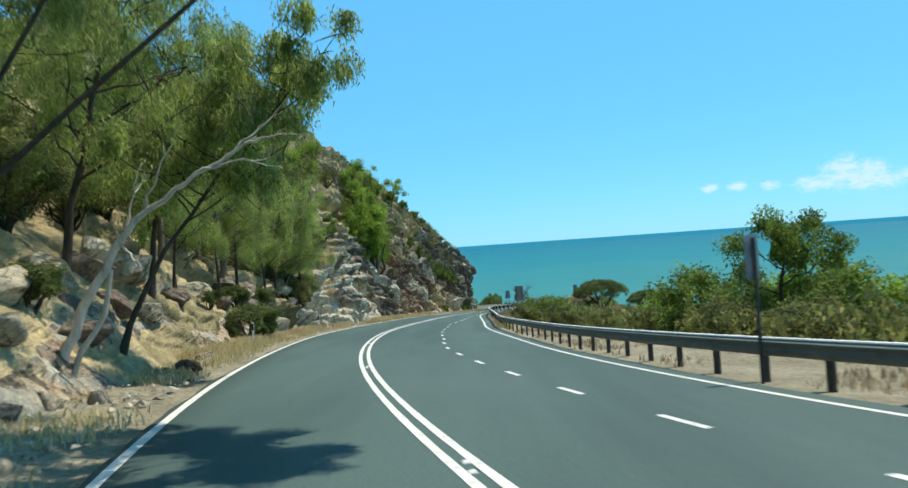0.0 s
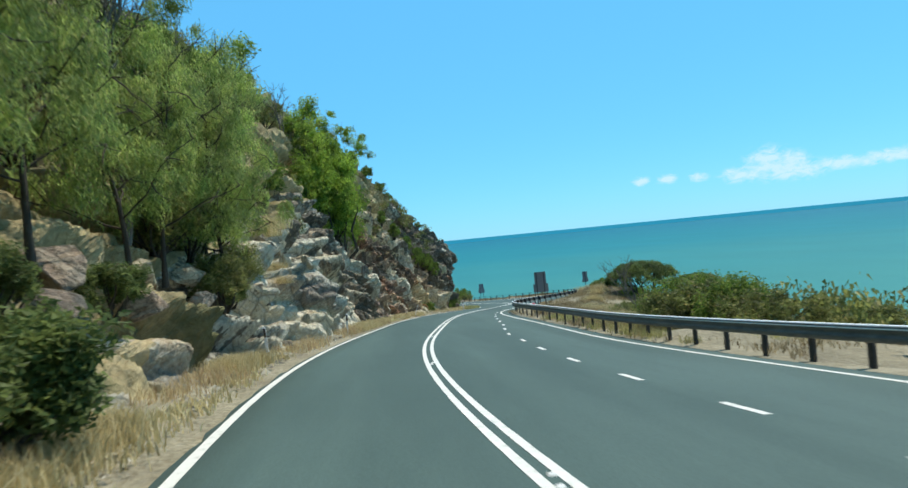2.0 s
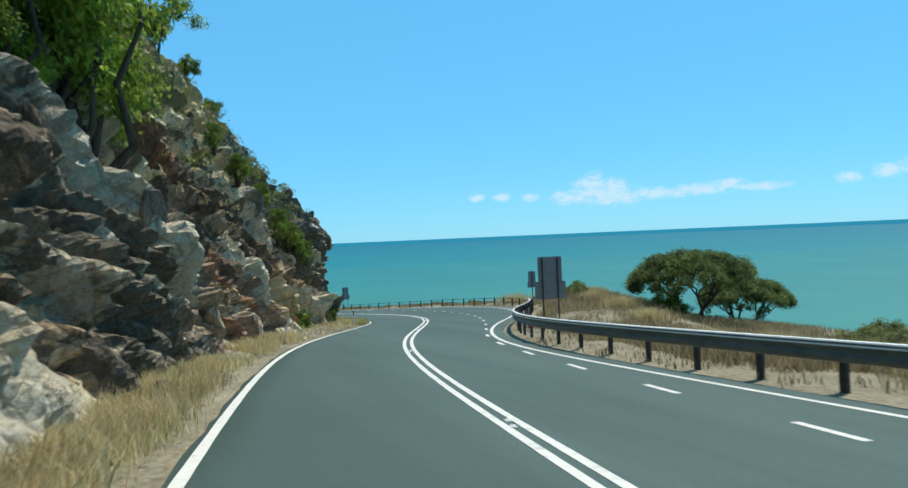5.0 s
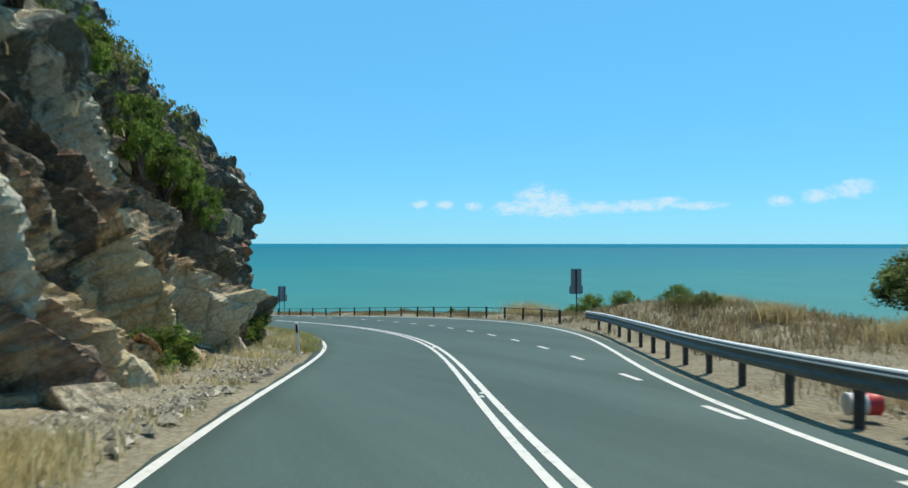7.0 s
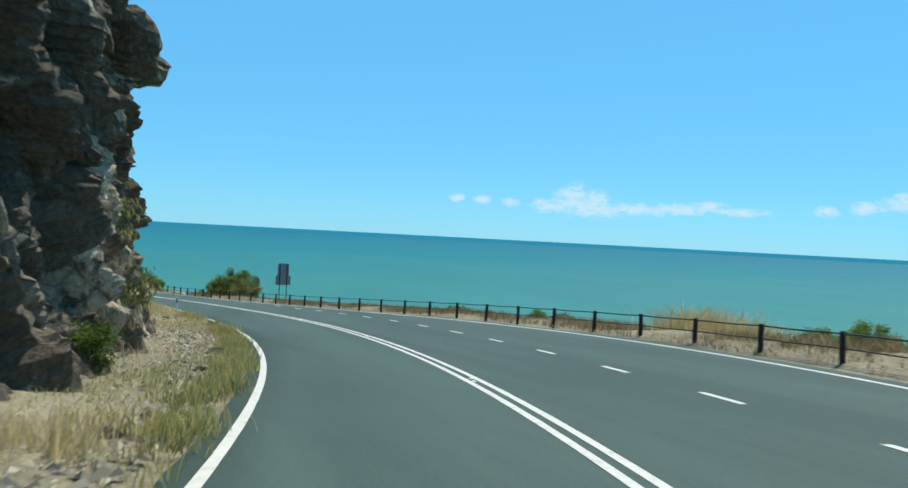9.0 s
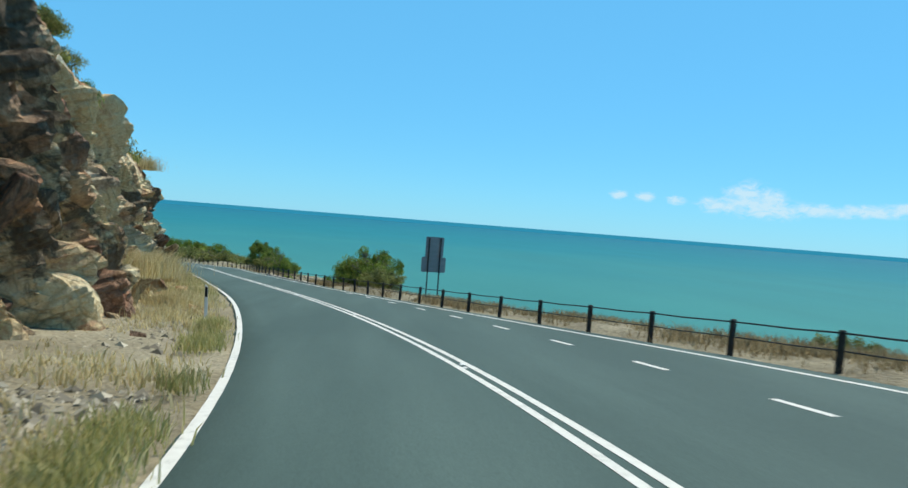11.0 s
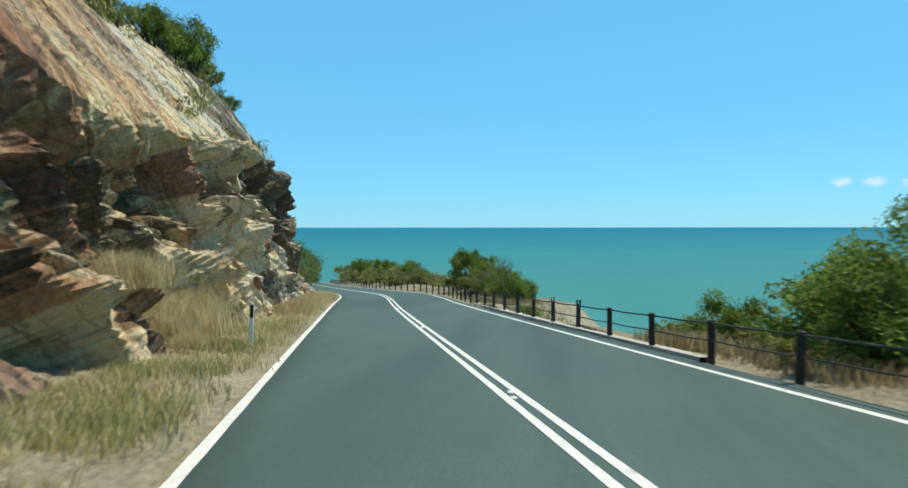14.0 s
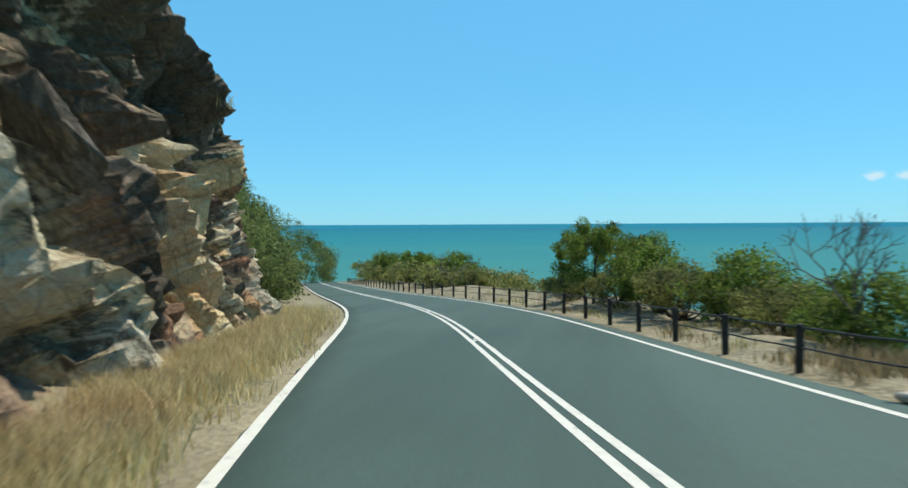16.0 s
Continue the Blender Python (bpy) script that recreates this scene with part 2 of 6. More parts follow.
def sea_material():
    """Turquoise over the sand near the shore, bluer where it gets deep; the far end is also tinted for haze."""
    k = Mat("sea_water")
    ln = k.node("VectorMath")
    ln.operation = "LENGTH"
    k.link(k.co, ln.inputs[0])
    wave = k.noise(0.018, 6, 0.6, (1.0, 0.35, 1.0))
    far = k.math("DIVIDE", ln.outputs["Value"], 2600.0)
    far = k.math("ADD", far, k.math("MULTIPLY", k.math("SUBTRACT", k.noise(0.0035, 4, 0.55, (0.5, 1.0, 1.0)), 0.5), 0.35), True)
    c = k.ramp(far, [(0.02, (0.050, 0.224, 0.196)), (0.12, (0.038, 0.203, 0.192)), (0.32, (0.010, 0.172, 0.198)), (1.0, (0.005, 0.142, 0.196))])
    c = k.mix(0.22, c, k.ramp(wave, [(0.3, (0.35, 0.35, 0.35)), (0.7, (0.66, 0.66, 0.66))]), "OVERLAY")
    k.bump(k.noise(0.35, 5, 0.6), 0.25, 0.4)
    return k.done(c, 0.55, 0, 0.12)


ASPHALT, PAINT, SOIL, HILL, SEA = asphalt_material(), paint_material(), soil_material(), hill_material(), sea_material()
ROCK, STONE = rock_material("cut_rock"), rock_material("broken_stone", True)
LEAF_GREEN = leaf_material("bright_leaf", (0.105, 0.180, 0.030), (0.330, 0.450, 0.080))
LEAF_DARK = leaf_material("dark_leaf", (0.060, 0.112, 0.026), (0.200, 0.280, 0.062), (0.28, 0.27, 0.10))
LEAF_DEEP = leaf_material("deep_leaf", (0.058, 0.088, 0.034), (0.185, 0.235, 0.090))
LEAF_DROOP = leaf_material("drooping_leaf", (0.128, 0.186, 0.056), (0.385, 0.470, 0.160), (0.52, 0.50, 0.25))
LEAF_DRY = leaf_material("dry_leaf", (0.105, 0.130, 0.050), (0.245, 0.260, 0.098), (0.42, 0.36, 0.19))
BARK, PALE_BARK = bark_material("dark_bark", (0.035, 0.028, 0.022), (0.10, 0.085, 0.065)), bark_material("pale_bark", (0.30, 0.27, 0.22), (0.62, 0.58, 0.50))
DEAD_WOOD = bark_material("dead_wood", (0.09, 0.08, 0.07), (0.22, 0.20, 0.17))
STRAW = grass_material("dry_grass", (0.34, 0.275, 0.14), (0.57, 0.475, 0.255), (0.74, 0.65, 0.42))
STRAW_DULL = grass_material("dull_dry_grass", (0.160, 0.122, 0.072), (0.285, 0.228, 0.135), (0.43, 0.355, 0.222))
STRAW_RED = grass_material("reddish_grass", (0.35, 0.24, 0.14), (0.53, 0.40, 0.225), (0.66, 0.55, 0.35))
GREENISH = grass_material("half_green_grass", (0.22, 0.24, 0.085), (0.38, 0.37, 0.15), (0.56, 0.50, 0.28))
# rail steel twice: dark for the shaded face, bright for the sunlit edge
STEEL = metal_material("shaded_galvanised_steel", (0.075, 0.082, 0.076), (0.15, 0.16, 0.148), 0.55, 0.2)
SUNLIT_STEEL = metal_material("sunlit_steel", (0.74, 0.75, 0.72), (0.86, 0.87, 0.84), 0.45, 0.0)
SIGN_BACK = metal_material("sign_aluminium", (0.20, 0.21, 0.23), (0.28, 0.29, 0.31), 0.55, 0.5)
POST_STEEL = plain_material("dark_steel", (0.030, 0.034, 0.036), (0.065, 0.068, 0.07), 9, 0.6)
POST_WOOD = plain_material("dark_timber", (0.016, 0.015, 0.014), (0.045, 0.042, 0.038), 8, 0.75)
WHITE_PLASTIC = plain_material("white_plastic", (0.62, 0.62, 0.60), (0.80, 0.80, 0.78), 9, 0.5)
RED_PLASTIC = plain_material("red_plastic", (0.50, 0.03, 0.04), (0.62, 0.06, 0.06), 7, 0.45)
BLACK_PLASTIC = plain_material("black_plastic", (0.015, 0.015, 0.015), (0.03, 0.03, 0.03), 7, 0.5)
CONCRETE = plain_material("old_concrete", (0.30, 0.29, 0.26), (0.52, 0.50, 0.45), 3, 0.9)


# ---- the road's line ----
KNOTS = np.arange(-30, 311, 10.0)
ROAD_X = [14.2, 9.3, 5.17, 1.81, -0.8, -2.64, -3.72, -4.14, -3.82, -2.83, -1.61, 0.31, 3.40, 6.44, 8.48, 9.4, 9.29, 8.21, 6.29, 3.81, 1.09, -1.7, -4.46, -7.06, -9.72, -13.11, -17.31, -21.68, -25.87, -30.01, -34.15, -38.27, -42.32, -46.28, -50.12]
ROAD_Z = [0.55, -0.13, -0.83, -1.53, -2.25, -2.98, -3.72, -4.47, -5.22, -5.95, -6.69, -7.44, -8.24, -9.07, -9.9, -10.71, -11.48, -12.22, -12.91, -13.58, -14.25, -14.91, -15.57, -16.24, -16.9, -17.58, -18.27, -18.96, -19.65, -20.32, -21.0, -21.67, -22.34, -23.0, -23.67]
ROAD_BANK = [0.03, 0.009, -0.015, -0.033, -0.047, -0.056, -0.06, -0.057, -0.049, -0.038, -0.025, -0.008, 0.009, 0.025, 0.038, 0.045, 0.044, 0.035, 0.02, 0.007, -0.002, -0.005, -0.004, -0.002] + [0] * 11
LEFT_LINE = [(-30, -3.3), (12, -3.28), (24, -3.1), (40, -3.34), (48, -3.28), (56, -3.30), (70, -3.42), (84, -3.6), (98, -3.5), (110, -3.6), (125, -3.6), (142, -3.7), (153, -3.3), (175, -3.22), (190, -3.05), (203, -3.25), (225, -3.0), (310, -3.0)]
RIGHT_LINE = [(-30, 4.6), (7, 5.15), (14, 5.55), (22, 6.0), (32, 6.4), (39, 6.2), (46, 5.75), (55, 5.3), (66, 4.1), (77, 2.85), (84, 3.0), (90, 3.5), (96, 4.7), (103, 6.1), (110, 6.8), (118, 6.75), (130, 5.7), (142, 4.5), (150, 3.9), (160, 3.5), (200, 3.35), (212, 3.6), (225, 3.5), (240, 3.0), (310, 3.0)]


def spline(knots, values):
    """A natural cubic through evenly spaced values."""
    y = np.array(values, float)
    n, h = len(y), knots[1] - knots[0]
    a, b = np.eye(n), np.zeros(n)
    for i in range(1, n - 1):
        a[i, i - 1:i + 2] = (1, 4, 1)
        b[i] = 6 * (y[i + 1] - 2 * y[i] + y[i - 1]) / h ** 2
    m = np.linalg.solve(a, b)

    def at_(x):
        x = np.asarray(x, float)
        i = np.clip(((x - knots[0]) / h).astype(int), 0, n - 2)
        d = x - knots[i]
        return y[i] + d * ((y[i + 1] - y[i]) / h - h * (2 * m[i] + m[i + 1]) / 6) + d ** 2 * m[i] / 2 + d ** 3 * (m[i + 1] - m[i]) / (6 * h)
    return at_


def table(rows, col=1, blur=5.0):
    """A softened line through rows of (station, value, ...)."""
    st = np.arange(-60, 341, 1.0)
    v = np.interp(st, [r[0] for r in rows], [r[col] for r in rows])
    w = np.exp(-0.5 * (np.arange(-15, 16) / blur) ** 2)
    v = np.convolve(np.pad(v, 15, "edge"), w / w.sum(), "valid")
    return lambda x: np.interp(x, st, v)


line_x, line_z, line_bank = (spline(KNOTS, v) for v in (ROAD_X, ROAD_Z, ROAD_BANK))
left_line, right_line = table(LEFT_LINE), table(RIGHT_LINE, 1, 3.0)


def place(st, off, up=0.0):
    """Points at a station of the road, so far to the right of its double line and so far above its surface there."""
    st, off, up = np.broadcast_arrays(np.asarray(st, float), np.asarray(off, float), np.asarray(up, float))
    s = (line_x(st + 0.5) - line_x(st - 0.5))
    k = np.sqrt(1 + s * s)
    return np.stack([line_x(st) + off / k, st - off * s / k, line_z(st) + np.clip(off, -4.5, 8.5) * line_bank(st) + up], -1)


def heading(st):
    """The road's turn at a station, in degrees, as pose() takes it."""
    return math.degrees(math.atan2(-(float(line_x(st + 0.5)) - float(line_x(st - 0.5))), 1.0))


# ---- building blocks ----
def mesh_of(name, verts, faces, material, smooth=False):
    """A mesh from arrays; faces all have one number of corners."""
    me = bpy.data.meshes.new(name)
    verts, faces = np.ascontiguousarray(verts, np.float32), np.ascontiguousarray(faces, np.int32)
    me.vertices.add(len(verts))
    me.vertices.foreach_set("co", verts.ravel())
    me.loops.add(faces.size)
    me.loops.foreach_set("vertex_index", faces.ravel())
    me.polygons.add(len(faces))
    me.polygons.foreach_set("loop_start", np.arange(0, faces.size, faces.shape[1], dtype=np.int32))
    me.polygons.foreach_set("use_smooth", np.full(len(faces), smooth))
    me.update(calc_edges=True)
    me.materials.append(material)
    return me


def grid_faces(rows, cols):
    a = (np.arange(rows - 1)[:, None] * cols + np.arange(cols - 1)[None, :]).ravel()
    return np.stack([a, a + 1, a + cols + 1, a + cols], 1)


def ribbon(name, stations, offs, up, material, smooth=True):
    """A strip along the road; offs: for each edge of the strip the offsets by station."""
    v = np.stack([place(stations, o, u) for o, u in zip(offs, up)], 1)
    return mesh_of(name, v.reshape(-1, 3), grid_faces(len(stations), len(offs))[:, ::-1], material, smooth)


def part(name, mesh, parent, m=None, label=""):
    ob = new(name, mesh)
    ob.parent = parent
    if m is not None:
        ob.matrix_local = m
    return tagged(ob, label)


def bm_part(name, bm, material, parent, m=None, label="", bevel=0.0):
    if bevel:
        bmesh.ops.bevel(bm, geom=list(bm.edges), offset=bevel, segments=2, affect="EDGES", profile=0.5)
    me = bpy.data.meshes.new(name)
    bm.to_mesh(me)
    bm.free()
    me.materials.append(material)
    return part(name, me, parent, m, label)


def box(sx, sy, sz, at_=(0, 0, 0)):
    bm = bmesh.new()
    bmesh.ops.create_cube(bm, size=1, matrix=Matrix.Translation(at_) @ Matrix.Diagonal((sx, sy, sz, 1)))
    return bm


def tube_arrays(points, radii, sides=6):
    """A tapered tube along a line of points."""
    p = np.array(points, float)
    d = np.gradient(p, axis=0)
    d /= np.linalg.norm(d, axis=1, keepdims=True) + 1e-9
    ref = np.array([0.31, 0.9, 0.2])
    a = np.cross(d, ref)
    a /= np.linalg.norm(a, axis=1, keepdims=True) + 1e-9
    b = np.cross(d, a)
    ang = np.arange(sides) * 2 * np.pi / sides
    ring = a[:, None] * np.cos(ang)[None, :, None] + b[:, None] * np.sin(ang)[None, :, None]
    v = p[:, None] + ring * np.array(radii, float)[:, None, None]
    i = np.arange(len(p) - 1)[:, None] * sides
    j, k = np.arange(sides)[None, :], (np.arange(sides)[None, :] + 1) % sides
    f = np.stack([i + j, i + k, i + sides + k, i + sides + j], -1).reshape(-1, 4)
    return v.reshape(-1, 3), f


def joined(pieces):
    vs, fs, n = [], [], 0
    for v, f in pieces:
        vs.append(v)
        fs.append(f + n)
        n += len(v)
    return np.concatenate(vs), np.concatenate(fs)


# ---- ground, sea and road ----
STATIONS = np.arange(-35, 312.1, 1.0)
# the cutting's profile: offset and height of its toe, middle, brow and upper slope
TOE = [(-35, -5.2), (25, -5.3), (44, -5.1), (50, -4.6), (58, -4.7), (74, -5.0), (90, -5.6), (108, -6.0), (122, -6.4), (130, -7.0), (140, -6.5), (152, -5.7), (165, -5.5), (183, -5.3), (194, -4.75), (204, -5.05), (209, -5.0), (214, -5.4), (222, -7.0), (310, -5.0)]
MIDDLE = [(-35, -6.5, 1.4), (25, -6.3, 1.6), (45, -6.2, 1.8), (52, -5.7, 1.8), (58, -5.5, 2.6), (66, -6.0, 3.2), (74, -5.5, 2.9), (90, -6.6, 2.6), (108, -7.15, 3.2), (114, -6.8, 3.4), (119, -7.3, 3.8), (125, -7.8, 4.5), (140, -7.7, 3.5), (152, -6.3, 1.7), (165, -6.4, 3.6), (177, -6.4, 1.8), (183, -6.3, 3.0), (194, -6.0, 4.1), (204, -6.1, 3.1), (209, -6.0, 3.2), (214, -6.3, 3.0), (224, -9.0, 2.2), (310, -7.2, 2.0)]
BROW = [(-35, -9, 4), (25, -9, 4), (45, -8.5, 4.5), (52, -7.2, 4.8), (58, -7.2, 4.8), (66, -7.4, 6.5), (74, -7.6, 7.0), (90, -8.2, 6.2), (100, -8.5, 6.6), (108, -7.5, 6.8), (114, -6.0, 7.0), (119, -6.9, 6.8), (125, -8.6, 8.5), (140, -8.6, 7.5), (146, -8.2, 6.2), (152, -7.1, 4.8), (165, -7.2, 6.0), (177, -7.2, 5.5), (183, -6.9, 5.8), (194, -6.3, 6.9), (204, -6.15, 7.0), (209, -6.15, 6.4), (214, -7.8, 6.2), (224, -13, 4.8), (310, -10, 4.5)]
UPPER = [(-35, -16, 9), (25, -16, 9), (45, -15, 11), (52, -11, 10), (58, -9.5, 9.5), (66, -10, 11.5), (74, -10.5, 13), (90, -13.0, 15.5), (100, -13.6, 15), (108, -13.6, 14.5), (115, -13.0, 14.2), (119, -13.4, 14), (125, -13.4, 14.5), (140, -12.6, 14), (152, -12.6, 12.0), (165, -12.4, 12.4), (177, -10.4, 10.3), (183, -9.6, 9.3), (194, -8.8, 10.6), (204, -9.0, 11.2), (209, -10.2, 11.0), (215, -17, 9.5), (224, -18, 9), (310, -15, 9)]
TOP = [(-35, -34, 20), (45, -32, 24), (58, -28, 27), (90, -28, 29), (117, -28, 26), (152, -27, 25.5), (183, -25, 22.5), (204, -25, 23.5), (212, -26, 23), (222, -36, 20), (310, -32, 20)]
toe = table(TOE)
profile = [(table(t, 1, 2.0), table(t, 2, 2.0)) for t in (MIDDLE, BROW, UPPER, TOP)]
# the sea side: where the bench ends, and how high its dry-grass mound stands
BENCH = [(-35, 20), (40, 17), (50, 14), (58, 13), (65, 11), (70, 11), (76, 12), (82, 17), (88, 21), (95, 21), (100, 17), (104, 15), (112, 14), (130, 12), (142, 9), (155, 7.2), (164, 7.5), (173, 6.0), (177, 4.35), (192, 4.35), (197, 6.0), (201, 8.0), (208, 13), (230, 20), (310, 24)]
MOUND = [(-35, 0.2), (45, 0.1), (72, 0.1), (82, 0.05), (86, 0.5), (92, 0.9), (98, 1.35), (102, 1.75), (106, 1.1), (112, 0.1), (130, 0.1), (160, 0.0), (200, 0.0), (212, 0.5), (310, 0.8)]
bench, mound = table(BENCH, 1, 2.5), table(MOUND)


def soft_noise(p, size, seed=0.0):
    return np.array([noise.noise(Vector((q[0] / size + seed, q[1] / size, q[2] / size))) for q in np.reshape(p, (-1, 3))]).reshape(np.shape(p)[:-1])


def sea_side(st, off):
    """The height of the ground above the road level, to the right of the edge line."""
    x = np.clip((off - right_line(st) - 1.6) / np.maximum(bench(st) - right_line(st) - 1.6, 0.4), 0, 1)
    h = mound(st) * np.sin(np.pi * np.clip(x / 0.62, 0, 1)) ** 1.3 - 0.09 * np.maximum(np.minimum(off, bench(st)) - right_line(st) - 1.6, 0)
    return h - np.maximum(off - bench(st), 0) * 0.85


def build_ground():
    st = STATIONS
    a, b, t, e = left_line(st), right_line(st), toe(st), bench(st)
    cols = [(t - 2.0, 0.3), (t - 0.6, 0.15), (t * 0.6 + a * 0.4, 0.05), (a - 0.9, -0.02), (a - 0.55, -0.07), (b + 0.45, -0.07), (b + 0.75, -0.03)]
    offs = [c[0] for c in cols]
    ups = [np.full(len(st), c[1]) for c in cols]
    for f in np.linspace(0, 1, 16)[1:]:
        offs.append(b + 0.75 + f * (e - b - 0.75))
        ups.append(sea_side(st, offs[-1]) - 0.03)
    for d in (0.7, 1.6, 3, 5, 8, 12, 18, 26, 40):
        offs.append(e + d)
        ups.append(sea_side(st, offs[-1]))
    v = np.stack([place(st, o, u) for o, u in zip(offs, ups)], 1)
    rough = soft_noise(v, 1.7) * 0.12 + soft_noise(v, 6.0, 9.0) * 0.35
    weight = np.ones(len(offs))
    weight[1:7] = (0.35, 0.3, 0.15, 0, 0, 0.1)
    v[..., 2] += rough * weight[None, :] * np.where(np.arange(len(offs)) > 7, 1.0, 0.5)
    me = mesh_of("ground", v.reshape(-1, 3), grid_faces(len(st), len(offs))[:, ::-1], SOIL, True)
    tagged(new("ground", me), "dry stony verge and grassy slope down to the sea", "ground", kind="structure")


def build_sea():
    r = np.array([0, 40, 90, 160, 260, 420, 700, 1200, 2000, 3200, 4856.0])
    ang = np.arange(360) * 2 * np.pi / 360
    v = np.stack([np.outer(r, np.cos(ang)), np.outer(r, np.sin(ang)), np.zeros((len(r), 360))], -1)
    v = np.concatenate([v, v[:, :1]], 1)
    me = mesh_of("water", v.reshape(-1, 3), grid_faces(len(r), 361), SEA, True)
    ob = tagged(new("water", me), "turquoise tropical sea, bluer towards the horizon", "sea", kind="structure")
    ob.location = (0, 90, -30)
    # upright ring that glows by itself in place of the sea's far edge
    k = Mat("far_water_glow")
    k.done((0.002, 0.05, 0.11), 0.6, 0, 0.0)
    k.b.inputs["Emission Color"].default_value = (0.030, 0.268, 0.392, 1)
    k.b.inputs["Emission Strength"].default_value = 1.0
    ang = np.linspace(0, 2 * np.pi, 361)
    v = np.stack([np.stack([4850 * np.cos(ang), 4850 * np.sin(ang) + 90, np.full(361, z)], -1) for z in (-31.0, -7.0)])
    tagged(new("backdrop", mesh_of("backdrop", v.reshape(-1, 3), grid_faces(2, 361), k.m)), "glowing blue backdrop band in place of the distant water along the horizon", "horizon", kind="structure")


def build_road():
    st = np.arange(-35, 312.1, 0.5)
    a, b = left_line(st), right_line(st)
    frac = np.linspace(0, 1, 13)
    ragged = 0.07 * np.interp(st, st, soft_noise(place(st, -4), 0.9)) + 0.05 * soft_noise(place(st, 5), 0.35)
    lo, hi = a - np.interp(st, [90, 100, 112, 122], [0.14, 0.32, 0.32, 0.06]) + ragged, b + 0.45 + ragged[::-1]
    offs = [lo + f * (hi - lo) for f in frac]
    offs = [lo - 0.05] + offs + [hi + 0.05]
    ups = [-0.09] + [0.0] * 13 + [-0.09]
    road = tagged(new("road", ribbon("road", st, offs, ups, ASPHALT)), "grey asphalt road with three lanes narrowing to two", "road", kind="structure")
    w = 0.065 + 0.008 * soft_noise(place(st, 0), 0.5)
    part("edge_line", ribbon("edge_line", st, [a - w, a + w], [0.005, 0.005], PAINT), road, None, "white painted edge line")
    part("edge_line", ribbon("edge_line", st, [b - w, b + w], [0.005, 0.005], PAINT), road, None, "white painted edge line")
    for c in (-0.112, 0.118):
        part("centre_line", ribbon("centre_line", st, [c - w * 0.85, c + w * 0.85], [0.005, 0.005], PAINT), road, None, "white line of a double centre line")
    for i in range(-6, 42):
        s = float(np.interp(i, [-6, 0, 7, 12, 19, 23, 28, 36, 41], [-13.1, 7.9, 32.5, 52.3, 77.6, 94.0, 112.0, 141.5, 160.0]))
        off = min(float(np.interp(s, [0, 26, 33, 49, 53, 60, 78, 92, 110, 130, 150, 165], [2.95, 2.85, 3.18, 3.15, 2.95, 3.1, 2.7, 3.15, 3.1, 3.3, 3.15, 3.2])), float(right_line(s)) - 0.22)
        q = np.array([s - 0.55, s, s + 0.55])
        o = np.interp(q, [s - 1, s + 1], [off, off])
        part("lane_dash", ribbon("lane_dash", q, [o - 0.06, o + 0.06], [0.005, 0.005], PAINT), road)
    marker = bpy.data.meshes.new("road_stud")
    bm = box(0.085, 0.085, 0.018, (0, 0, 0.009))
    bmesh.ops.bevel(bm, geom=[e for e in bm.edges if e.verts[0].co.z > 0.01 and e.verts[1].co.z > 0.01], offset=0.015, segments=1, affect="EDGES")
    bm.to_mesh(marker)
    bm.free()
    marker.materials.append(WHITE_PLASTIC)
    for s in np.arange(-5.0, 260, 11.6):
        for c in (-0.02, 0.03):
            p = place(s + c * 8, c, 0.002)
            part("road_stud", marker, road, pose(*p, 0, 0, heading(s)))
    return road


# the stone along the cutting: station, share of rusty stone, share under the black coat (at the headland also painted
# shade), lightness
STONE_KIND = [(-35, 0.25, 0.36, 0.50), (40, 0.22, 0.46, 0.52), (47, 0.12, 0.36, 0.62), (52, 0.08, 0.12, 0.84), (60, 0.08, 0.08, 0.90), (65, 0.12, 0.34, 0.62), (74, 0.30, 0.50, 0.50), (80, 0.66, 0.50, 0.46), (92, 0.66, 0.42, 0.54), (100, 0.50, 0.68, 0.42), (106, 0.46, 0.80, 0.40), (111, 0.22, 0.90, 0.38), (121, 0.22, 0.86, 0.42),
              (128, 0.50, 0.66, 0.46), (140, 0.70, 0.44, 0.54), (148, 0.85, 0.26, 0.62), (160, 0.92, 0.36, 0.52), (180, 0.92, 0.38, 0.48), (186, 0.58, 0.16, 0.72), (193, 0.60, 0.24, 0.66), (204, 0.75, 0.36, 0.52), (214, 0.30, 0.40, 0.45)]


